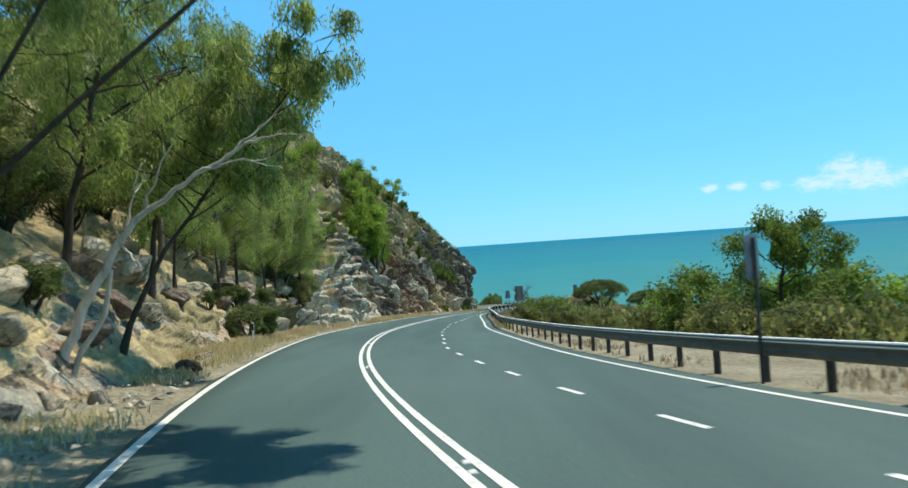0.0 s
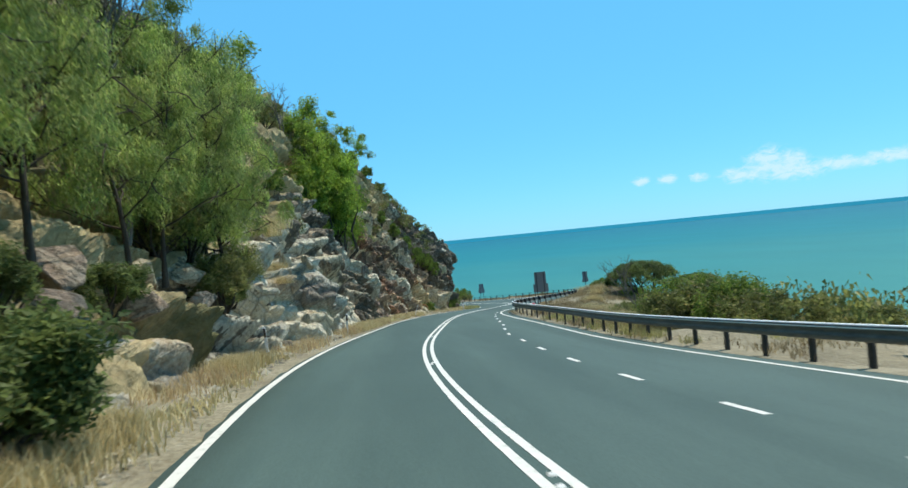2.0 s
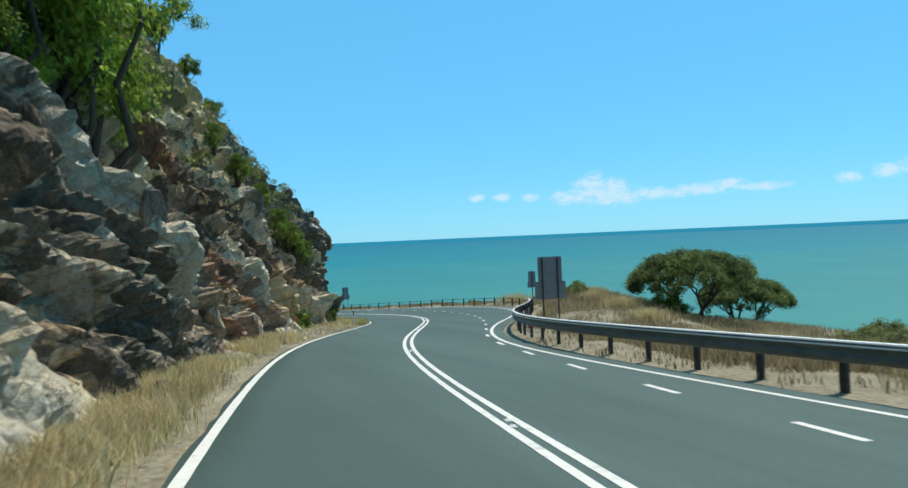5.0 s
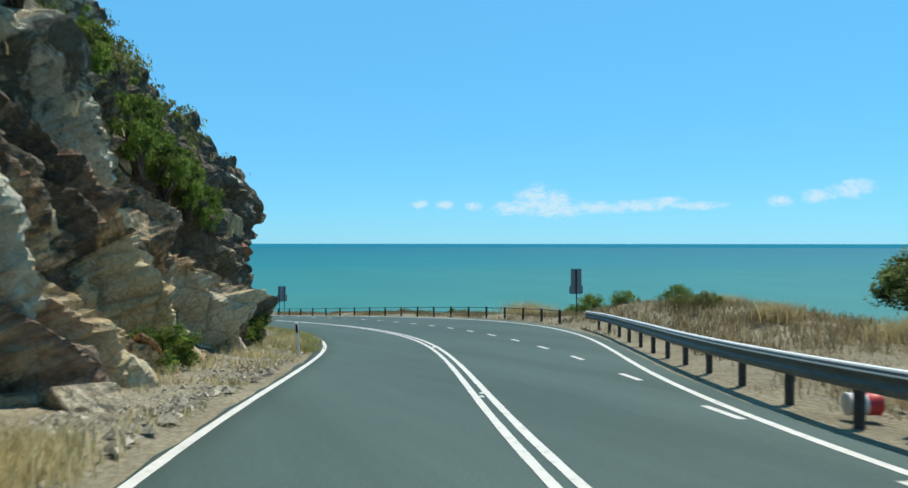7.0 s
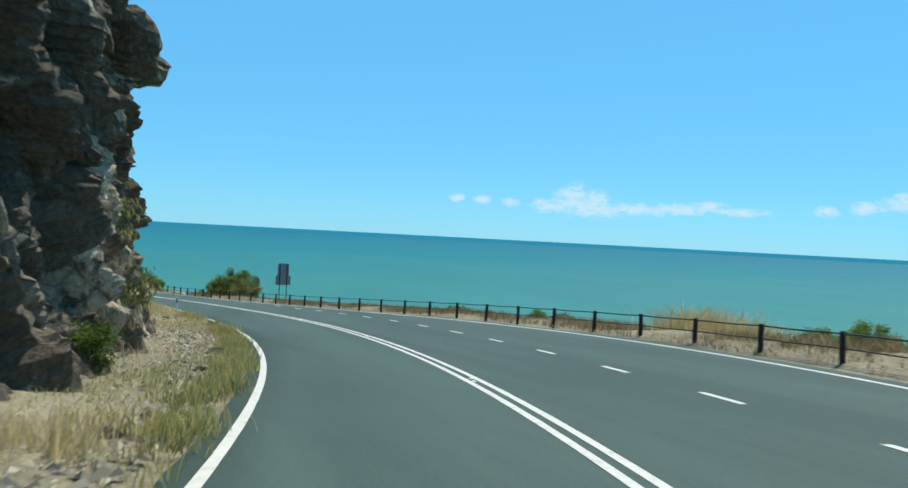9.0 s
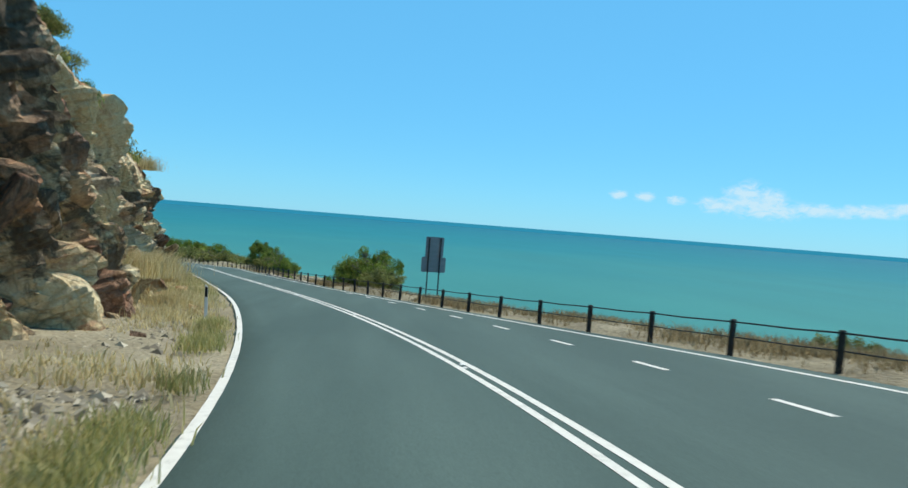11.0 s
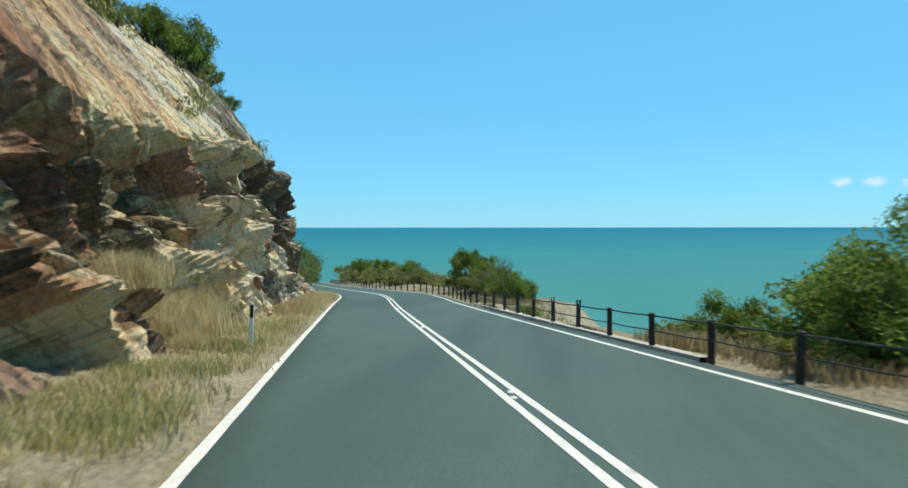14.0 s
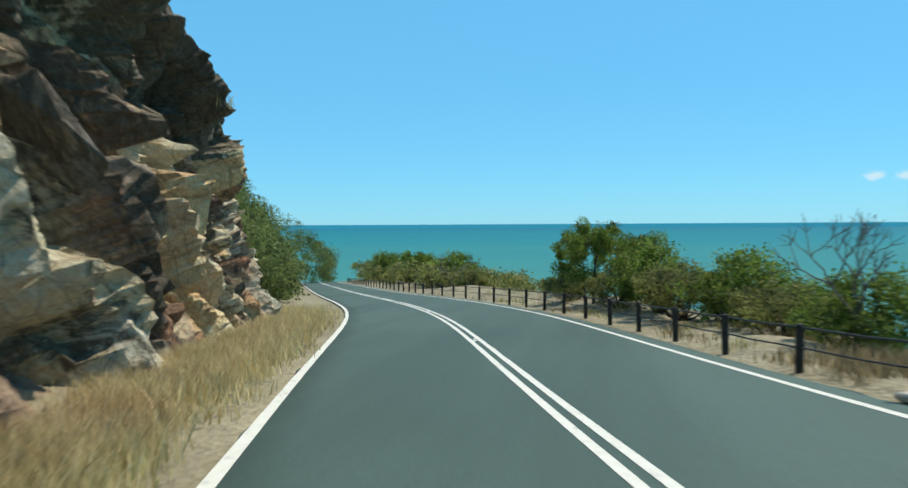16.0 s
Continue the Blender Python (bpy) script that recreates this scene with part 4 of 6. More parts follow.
def put(ob, *a, **k):
    ob.matrix_basis = stand(ob, *a, **k)
    return ob


def again(ob, *a, **k):
    keep = ob.scale.copy()
    ob.scale = (1, 1, 1)
    o = copy_thing(ob, stand(ob, *a, **k))
    ob.scale = keep
    return o


def left_trees():
    droop = [make_tree("tall roadside tree with thin drooping grey-green foliage", 10.5, 4.6, 40000, LEAF_DROOP, 21, (0.22, 0.0), None, 0.12, 0.9, 0.15, 0.013, 0.30, "drooping_tree", 24, 0.64),
             make_tree("slender roadside tree with hanging olive foliage", 8.2, 3.5, 32000, LEAF_DROOP, 22, (0.08, 0.02), None, 0.09, 0.9, 0.15, 0.013, 0.26, "drooping_tree", 22, 0.66),
             make_tree("leafy tree with dense mid-green crown on the bank", 9.0, 4.6, 30000, LEAF_DARK, 23, (0.06, -0.03), None, 0.12, 0.3, 0.12, 0.022, 0.28, "bank_tree", 22, 0.66)]
    for ob in droop:
        ob["group"] = "trees on the roadside bank"
    spots = [(0, 19.0, -7.2, 20, 1.0), (0, 25.3, -7.0, 340, 0.9), (1, 44.3, -6.9, 15, 0.80), (1, 41.2, -6.6, 200, 0.85), (0, 36.5, -8.8, 30, 0.95),
             (2, 30.5, -9.0, 60, 0.9), (0, 12.2, -7.6, 5, 1.0), (0, 7.0, -7.9, 350, 0.95), (2, 23.5, -12.5, 170, 1.0), (2, 35.0, -13.5, 20, 0.95), (1, 29.0, -7.3, 340, 0.8), (1, 47.5, -11.0, 80, 0.85), (2, 42.5, -13.6, 200, 0.85), (1, 33.6, -6.8, 100, 0.78), (1, 49.2, -7.4, 30, 0.78), (2, 47.4, -8.4, 10, 0.7), (1, 46.2, -6.3, 60, 0.75), (2, 28.0, -15.5, 80, 1.1), (2, 18.5, -16.0, 280, 1.2), (0, 1.5, -7.8, 20, 0.9),
             (2, 38.5, -10.0, 140, 0.9), (1, 38.0, -7.2, 260, 0.85), (2, 14.5, -12.0, 200, 1.1), (2, 44.5, -10.2, 310, 0.8), (1, 47.6, -6.2, 200, 0.85)]
    first = set()
    for kind, st, off, turn, sc in spots:
        if kind in first:
            again(droop[kind], st, off, turn, sc)
        else:
            put(droop[kind], st, off, turn, sc)
            first.add(kind)
    over = make_tree("tall roadside tree leaning out with its crown over the road", 11.5, 4.0, 34000, LEAF_DROOP, 24, (0.56, 0.10), None, 0.055, 0.6, 0.15, 0.021, 0.56, "leaning_tree", 22, 0.72)
    put(over, 12.0, -6.9, 0, 1.0)
    low_crown = make_tree("leaning roadside tree with a full low crown", 7.6, 3.2, 38000, LEAF_DROOP, 27, (0.62, 0.12), None, 0.08, 0.7, 0.15, 0.017, 0.46, "leaning_tree", 24, 0.7)
    put(low_crown, 18.4, -5.8, 0, 1.0)
    far_out = make_tree("tall roadside tree arching out over the lane", 8.8, 3.2, 40000, LEAF_DROOP, 26, (1.16, 0.04), None, 0.06, 0.5, 0.15, 0.026, 0.62, "leaning_tree", 24, 0.62)
    put(far_out, 11.2, -6.7, 0, 1.0)
    put(make_pale_tree(), 15.0, -6.1, 0, 1.0, up=0.6)
    low = make_bush("low dark green shrub at the foot of the bank", (2.2, 2.2, 1.6), 11000, LEAF_DEEP, 0.10, 0.018, 31)
    put(low, 31.7, -5.1, 0, 1.25)
    # undergrowth up the bank
    brush = make_bush("dense olive undergrowth below the bank trees", (3.4, 3.4, 2.4), 9000, LEAF_DRY, 0.13, 0.022, 32)
    brush["group"] = "undergrowth on the bank"
    put(brush, 20.5, -9.2, 0, 1.0)
    for i, (st, off, sc) in enumerate(((14.0, -9.0, 0.9), (17.2, -10.2, 1.1), (24.0, -10.4, 1.1), (27.2, -10.2, 1.0), (31.2, -10.8, 1.0), (20.5, -12.6, 1.3), (26.0, -13.4, 1.3), (31.5, -13.2, 1.2), (35.5, -10.2, 0.9), (39.6, -11.2, 0.9), (15.5, -12.8, 1.2), (10.5, -10.0, 1.0), (43.2, -10.0, 0.8), (46.4, -6.0, 0.75), (48.4, -6.2, 0.75), (47.4, -7.2, 1.0), (49.6, -7.6, 0.9), (52.0, -8.6, 0.8), (45.0, -7.4, 0.9))):
        again(brush, st, off, i * 61, sc)
    for st, off, turn, sc in ((30.6, -6.4, 90, 0.55), (34.6, -6.4, 200, 0.7), (38.8, -6.2, 30, 0.75), (15.5, -6.6, 40, 0.7), (47.3, -6.0, 10, 0.5), (35.0, -6.3, 60, 0.6)):
        again(low, st, off, turn, sc)


def cliff_plants():
    big = make_bush("bright green bush hanging over the rock face", (4.0, 5.2, 9.4), 38000, LEAF_GREEN, 0.15, 0.046, 41, 0.3, clumps=60)
    put(big, 73.2, -7.5, 0, 1.0, up=4.0)
    again(big, 71.2, -8.6, 130, 0.72, up=5.0)
    again(big, 76.2, -9.0, 250, 0.5, up=8.2)
    tuft = make_bush("small green shrub rooted in the rock face", (2.4, 2.4, 1.9), 6000, LEAF_DARK, 0.11, 0.027, 42)
    tuft["group"] = "shrubs on the rock"
    put(tuft, 71.5, -8.4, 0, 1.1, up=6.0)
    spots = [(62.5, -8.8, 7.6, 1.2), (74.5, -9.2, 9.2, 1.0), (78, -10.8, 12.8, 1.2), (84, -12.4, 14.6, 1.0), (88, -12.8, 15.2, 0.8), (91.5, -6.2, 0.2, 0.7), (104.6, -6.5, 0.3, 0.5),
             (111, -13.4, 14.2, 0.6), (111.8, -6.6, 0.4, 0.6), (104, -13.2, 14.2, 0.7), (97, -13.0, 14.6, 0.8), (92.2, -12.9, 15.0, 0.9), (118, -10.5, 11.2, 0.5), (100.3, -6.8, 0.6, 0.5), (102.2, -6.3, 0.3, 0.8)]
    for i, (st, off, up, sc) in enumerate(spots):
        again(tuft, st, off, i * 67, sc, up=up - 0.3)
    creep = make_bush("straggling green creeper hanging down the rock face", (1.5, 3.8, 2.6), 9000, LEAF_DARK, 0.11, 0.024, 45, 0.5, "creeper", 30, "creeper")
    creep["group"] = "creepers on the rock"
    put(creep, 94.2, -7.5, -20, 0.8, up=4.7)
    for st, off, up, sc in ((92.4, -8.3, 6.4, 0.62), (96.2, -7.9, 4.8, 0.66), (98.2, -7.8, 4.5, 0.66), (100.0, -7.6, 4.0, 0.68), (90.6, -8.9, 7.6, 0.6), (89.0, -9.4, 8.8, 0.55), (99.2, -8.1, 5.2, 0.6)):
        again(creep, st, off + 0.4, st * 17 % 50 - 25, sc * 1.05, up=up - 0.3)
    dry = make_bush("dry olive scrub on the slope above the road", (3.0, 3.0, 2.2), 5500, LEAF_DRY, 0.13, 0.02, 43)
    dry["group"] = "scrub on the slope"
    put(dry, 57.5, -10.0, 0, 1.0)
    spots = [(54, -10.6, 1.2), (51, -9.6, 1.1), (60.5, -10.4, 1.3), (64, -11.2, 1.2), (69, -11.8, 1.2), (73, -11.6, 1.0), (49, -8.0, 1.0), (80.5, -12.2, 1.1), (86, -12.8, 1.0), (56, -13.2, 1.5), (62, -14.0, 1.5), (68, -15, 1.4), (48, -12, 1.5), (75, -14.5, 1.3), (52.5, -12.5, 1.3), (178, -10.8, 0.7), (171, -11.8, 0.8), (164, -11.9, 0.8), (186, -10.0, 0.55), (199, -10.4, 0.75)]
    for i, (st, off, sc) in enumerate(spots):
        again(dry, st, off, i * 51, sc)
    crest = make_bush("dark shrub on the crest of the cutting", (2.6, 2.6, 2.4), 6500, LEAF_DARK, 0.12, 0.027, 44)
    crest["group"] = "shrubs on the crest"
    put(crest, 193.0, -9.6, 0, 0.95)
    for i, (st, off, sc) in enumerate([(196.5, -9.9, 1.0), (190.0, -9.9, 0.8), (200.3, -10.0, 0.7), (205.5, -10.0, 0.6), (175.5, -11.0, 0.7), (184, -11.5, 0.9), (166.5, -12.3, 0.9)]):
        again(crest, st, off, i * 73, sc)
    for st, off, sc, seed in ((72.5, -10.4, 4.4, 6), (192.5, -10.2, 2.0, 8), (76.5, -11.6, 3.4, 9), (38.5, -9.0, 9.0, 11), (35.6, -7.4, 10.5, 13), (31.5, -8.6, 9.5, 17), (43.6, -7.6, 8.0, 23), (46.5, -8.6, 7.0, 29)):
        put(make_bare_tree("bare grey tree on the slope above the rock", sc, 0.8, seed), st, off)
    thin = make_tree("small green tree leaning out on the skyline", 3.6, 2.2, 4800, LEAF_GREEN, 47, (0.25, 0.05), None, 0.07, 0, 0.12, 0.027, 0.5, "slope_tree", 6)
    put(thin, 91.0, -12.2, 0, 1.0)
    again(thin, 79.5, -10.6, 140, 1.4)
    again(thin, 74.8, -8.8, 70, 1.35)
    again(thin, 63.2, -9.8, 200, 1.4)
    again(thin, 83.0, -12.0, 40, 0.9)


def sea_side_plants():
    bush = [make_bush("dense green roadside bush behind the guardrail", (5.0, 5.0, 3.2), 8600, LEAF_DARK, 0.15, 0.038, 51),
            make_bush("sprawling olive-green shrub with dry tips", (5.5, 4.5, 2.4), 7200, LEAF_DRY, 0.16, 0.032, 52),
            make_bush("bright green leafy bush on the seaward bank", (4.0, 4.0, 3.0), 6400, LEAF_GREEN, 0.15, 0.041, 53)]
    for ob in bush:
        ob["group"] = "bushes on the sea side"
    spots = [(0, 30, 14.2, 1.05), (1, 24.5, 12.6, 0.8), (0, 22, 15.6, 0.95), (1, 34, 12.8, 0.7), (2, 38, 14.6, 0.75), (0, 41, 16, 0.7), (1, 45, 13.5, 0.5), (2, 27, 17, 1.0), (1, 19, 13, 0.8), (0, 15, 15.0, 0.8), (2, 18.5, 16.5, 0.9), (1, 38.5, 11.6, 0.55), (0, 34.8, 17.5, 1.1), (0, 64, 13.8, 0.85), (1, 58.5, 12.4, 0.75), (0, 69.5, 15.4, 0.75), (1, 54, 13, 0.6), (2, 10, 14, 1.0), (1, 49, 14.5, 0.6),
             (0, 52.6, 9.2, 0.52), (0, 50.8, 9.3, 0.66), (1, 48.8, 9.4, 0.85), (0, 47.0, 9.8, 0.60), (1, 52.2, 10.4, 0.8), (0, 49.8, 10.6, 0.7), (1, 45.2, 10.2, 0.7), (1, 55.0, 10.6, 0.42), (1, 57.6, 11.2, 0.38),
             (1, 66.5, 10.4, 0.42), (1, 69.2, 10.8, 0.45), (1, 72.4, 11.6, 0.42), (1, 76, 13.2, 0.45), (1, 80.5, 16.0, 0.5), (1, 84.5, 18.5, 0.5),
             (1, 165.4, 6.6, 0.72), (0, 168.2, 7.0, 0.70), (1, 171.6, 7.0, 0.78), (1, 174.6, 6.6, 0.65), (0, 170.0, 6.4, 0.7),
             (1, 203.2, 6.9, 0.62), (0, 206.2, 7.2, 0.66), (1, 209, 7.1, 0.75), (0, 211.6, 7.5, 0.76), (1, 214, 7.0, 0.68), (1, 219, 7.0, 0.55), (0, 200.6, 6.7, 0.55), (0, 204.8, 8.4, 0.5), (0, 208.4, 8.6, 0.55), (1, 208, 9, 0.6), (0, 222.5, 8.5, 0.5), (1, 241, 9, 0.75), (1, 247, 8, 0.7), (0, 252, 11, 1.1), (2, 258, 10, 0.9), (0, 265, 10, 1.1), (1, 272, 10, 1.0), (0, 280, 11, 1.3), (0, 290, 10, 1.4), (1, 297, 9, 1.2), (1, 177.5, 7.4, 0.45),
             (0, 111.4, 10.6, 0.40), (0, 113.8, 11.0, 0.30), (0, 107.4, 10.2, 0.32), (0, 103.2, 10.2, 0.30), (1, 101.0, 9.4, 0.28), (1, 106.5, 12.9, 0.6), (0, 94.0, 12.8, 0.34), (0, 97.6, 13.6, 0.36), (0, 101.5, 13.8, 0.38), (0, 104.4, 12.2, 0.30), (0, 90.2, 12.2, 0.32), (1, 100.0, 9.6, 0.3), (0, 108.6, 12.2, 0.4), (1, 128, 10.4, 0.3), (1, 136.5, 9.6, 0.32), (1, 122.5, 12.2, 0.3), (0, 117, 12.6, 0.3), (0, 131.5, 11.2, 0.25)]
    first = set()
    for i, (kind, st, off, sc) in enumerate(spots):
        if kind in first:
            again(bush[kind], st, off, i * 77, sc)
        else:
            put(bush[kind], st, off, i * 77, sc)
            first.add(kind)
    for kind, st, off, up, sc in ((1, 176.0, 6.3, -1.2, 0.6), (1, 178.4, 6.2, -1.7, 0.55), (0, 180.6, 6.3, -2.1, 0.45), (0, 172.8, 7.4, -0.6, 0.75), (1, 177.6, 7.6, -1.2, 0.8), (1, 180.4, 7.8, -2.0, 0.85), (0, 183.2, 8.8, -2.6, 0.8), (1, 186.2, 9.8, -2.8, 0.8), (1, 193.0, 6.9, -1.5, 0.5), (1, 189.5, 6.2, -1.6, 0.42), (1, 191.2, 5.9, -1.3, 0.40), (0, 194.6, 6.3, -1.1, 0.38)):
        again(bush[kind], st, off, st * 31, sc, up=up)
    tree = make_tree("dark leafy tree rising above the seaward bushes", 5.4, 3.0, 14000, LEAF_DARK, 55, (0.05, 0), None, 0.13, 0.2, 0.13, 0.033, 0.4, "coast_tree", 9)
    tree["group"] = "trees on the sea side"
    put(tree, 26.2, 15.6, 0, 0.95)
    for st, off, turn, sc in ((169.8, 7.5, 60, 0.66), (172.4, 7.4, 10, 0.60), (176.4, 6.9, 20, 0.5), (216.0, 6.9, 40, 0.62), (218.6, 7.6, 200, 0.58), (214.0, 7.8, 300, 0.5), (262, 8.5, 80, 0.65), (283, 8, 120, 0.7)):
        again(tree, st, off, turn, sc)
    crown = make_umbrella_tree("dark umbrella-shaped coast tree with a domed crown", 3.8, 6.2, 60000, 56)
    crown.matrix_basis = Matrix.Translation((17.2, 88.2, -9.0)) @ pose(0, 0, 0, 0, 0, 20)
    copy_thing(crown, Matrix.Translation((24.2, 93.0, -10.6)) @ pose(0, 0, 0, 0, 0, 200) @ Matrix.Diagonal((0.86, 0.86, 0.9, 1)))
    dead = make_bare_tree("dead leafless tree leaning behind the guardrail", 4.4, 0.95, 12, None, (-0.62, 0.0))
    put(dead, 56.2, 9.5, 0, 0.70)
    for st, off, sc, seed in ((200.4, 6.5, 2.7, 14), (168, 6.6, 2.6, 15), (240, 7, 3.4, 16)):
        put(make_bare_tree("bare grey shrub among the coast scrub", sc, 0.85, seed), st, off)


def far_woods():
    """The wooded slope where the road bends away: too many trees to count."""
    g = np.random.default_rng(61)
    cs, rs = [], []
    for _ in range(900):
        st = 223 + 90 * g.random() ** 1.2
        # past the last bend the slope closes the view across the road's line
        near = float(np.interp(st, [221, 226, 292, 297, 313], [-7.5, -5.6, -5.4, 1.0, 2.5]))
        off = near - 26 * g.random() ** 2.0
        h = left_height(st, off) if off < -5.2 else 0.0
        p = place(st, off, h + 0.3 + g.random() * min(9.5, 4.4 + (near - off) * 1.0) * float(np.interp(st, [223, 240, 262], [0.45, 0.6, 1.0])))
        cs.append(p)
        rs.append(g.uniform(0.8, 1.7))
    tagged(new("woods", mesh_of("woods", *leaf_arrays(cs, rs, 150000, 0.24, 0.06, 0, 0.85, 61), LEAF_DEEP)), "dense dark green woods on the slope", "woods", kind="stuff")
    cs, rs = [], []
    for _ in range(420):
        st = 236 + 72 * g.random() ** 0.7
        off = g.uniform(5.6, 20)
        p = place(st, off, float(sea_side(st, off)) + g.uniform(0.2, 1.4 + 0.02 * (st - 236)))
        cs.append(p)
        rs.append(g.uniform(0.6, 1.3))
    tagged(new("coast_scrub", mesh_of("coast_scrub", *leaf_arrays(cs, rs, 40000, 0.3, 0.075, 0, 0.8, 62), LEAF_DRY)), "low olive-green scrub along the coast", "scrub", kind="stuff")
    cs, rs = [], []
    for _ in range(150):
        st = g.uniform(-10, 52)
        off = -g.uniform(9.5, 28)
        p = place(st, off, left_height(st, off) + g.uniform(0.0, 2.4))
        cs.append(p)
        rs.append(g.uniform(0.5, 1.2))
    tagged(new("bank_scrub", mesh_of("bank_scrub", *leaf_arrays(cs, rs, 17000, 0.24, 0.04, 0.4, 0.85, 63), LEAF_DRY)), "tangled olive undergrowth on the bank", "scrub", kind="stuff")
    cs, rs = [], []
    for _ in range(300):
        st = g.uniform(-5, 50)
        off = g.uniform(11.0, 21)
        p = place(st, off, float(sea_side(st, off)) + g.uniform(0.0, 1.3))
        cs.append(p)
        rs.append(g.uniform(0.5, 1.1))
    tagged(new("shore_scrub", mesh_of("shore_scrub", *leaf_arrays(cs, rs, 26000, 0.24, 0.05, 0.2, 0.8, 64), LEAF_DRY)), "olive-green undergrowth behind the guardrail", "scrub", kind="stuff")
    cs, rs = [], []
    for _ in range(560):
        st = g.uniform(48, 212)
        low = float(profile[1][0](st))
        off = low - g.random() ** 1.3 * 14
        h = left_height(st, off)
        if 128 < st and off > float(profile[2][0](st)) + 0.5 and g.random() < 0.8:
            continue
        cs.append(place(st, off, h + g.uniform(-0.1, 0.5)))
        rs.append(g.uniform(0.25, 0.75))
    tagged(new("slope_scrub", mesh_of("slope_scrub", *leaf_arrays(cs, rs, 42000, 0.2, 0.03, 0.1, 0.7, 65), LEAF_DRY)), "patchy dry scrub on the slope above the rock", "scrub", kind="stuff")


def blades(points, per, height, width, seed, spread=0.12):
    """Tufts of thin, bending blades."""
    g = np.random.default_rng(seed)
    n = len(points) * per
    p = np.repeat(points, per, 0) + g.normal(size=(n, 3)) * (spread, spread, 0)
    a = g.uniform(0, 2 * np.pi, n)
    side = np.stack([np.cos(a), np.sin(a), 0 * a], 1)
    b = g.uniform(0, 2 * np.pi, n)
    h = height * g.uniform(0.5, 1.4, n)
    lean = np.stack([np.cos(b), np.sin(b), 0 * b], 1) * (h * g.uniform(0.1, 0.75, n))[:, None]
    w = (width * g.uniform(0.6, 1.4, n))[:, None] * side
    up = np.array([0, 0, 1.0])
    mid = p + lean * 0.35 + up * (h * 0.6)[:, None]
    tip = p + lean + up * (h * 0.95)[:, None]
    v = np.stack([p - w, p + w, mid + w * 0.7, tip, mid - w * 0.7], 1)
    base = np.arange(n)[:, None] * 5
    return v.reshape(-1, 3), np.concatenate([base + np.array([0, 1, 2, 4]), base + np.array([4, 2, 3, 3])])


def blade_mesh(name, points, per, height, width, seed, material, spread=0.12):
    v, f = blades(points, per, height, width, seed, spread)
    n = len(f) // 2
    me = bpy.data.meshes.new(name)
    me.vertices.add(len(v))
    me.vertices.foreach_set("co", v.astype(np.float32).ravel())
    quads, tris = f[:n], f[n:, :3]
    idx = np.concatenate([quads.ravel(), tris.ravel()]).astype(np.int32)
    me.loops.add(len(idx))
    me.loops.foreach_set("vertex_index", idx)
    me.polygons.add(2 * n)
    me.polygons.foreach_set("loop_start", np.concatenate([np.arange(n) * 4, 4 * n + np.arange(n) * 3]).astype(np.int32))
    me.update(calc_edges=True)
    me.materials.append(material)
    return me


TUSSOCKS = [(55, -6.0, 2.9, 0.5), (56.2, -6.1, 3.0, 0.5), (53.8, -5.9, 2.6, 0.45), (57.4, -6.2, 3.3, 0.45), (55.6, -6.4, 3.4, 0.5), (54.4, -6.3, 3.2, 0.5), (163, -5.95, 0.5, 0.49), (161.5, -5.85, 0.2, 0.43), (164.5, -6.15, 0.8, 0.43), (175, -5.55, 0.5, 0.49), (176.5, -5.55, 0.3, 0.49), (174, -5.0, 0.3, 0.38), (154, -6.95, 2.1, 0.2), (150, -6.05, 1.0, 0.22), (152, -5.95, 0.9, 0.2), (196, -4.6, 0.2, 0.43), (199, -4.7, 0.3, 0.43), (202, -4.8, 0.3, 0.38)]


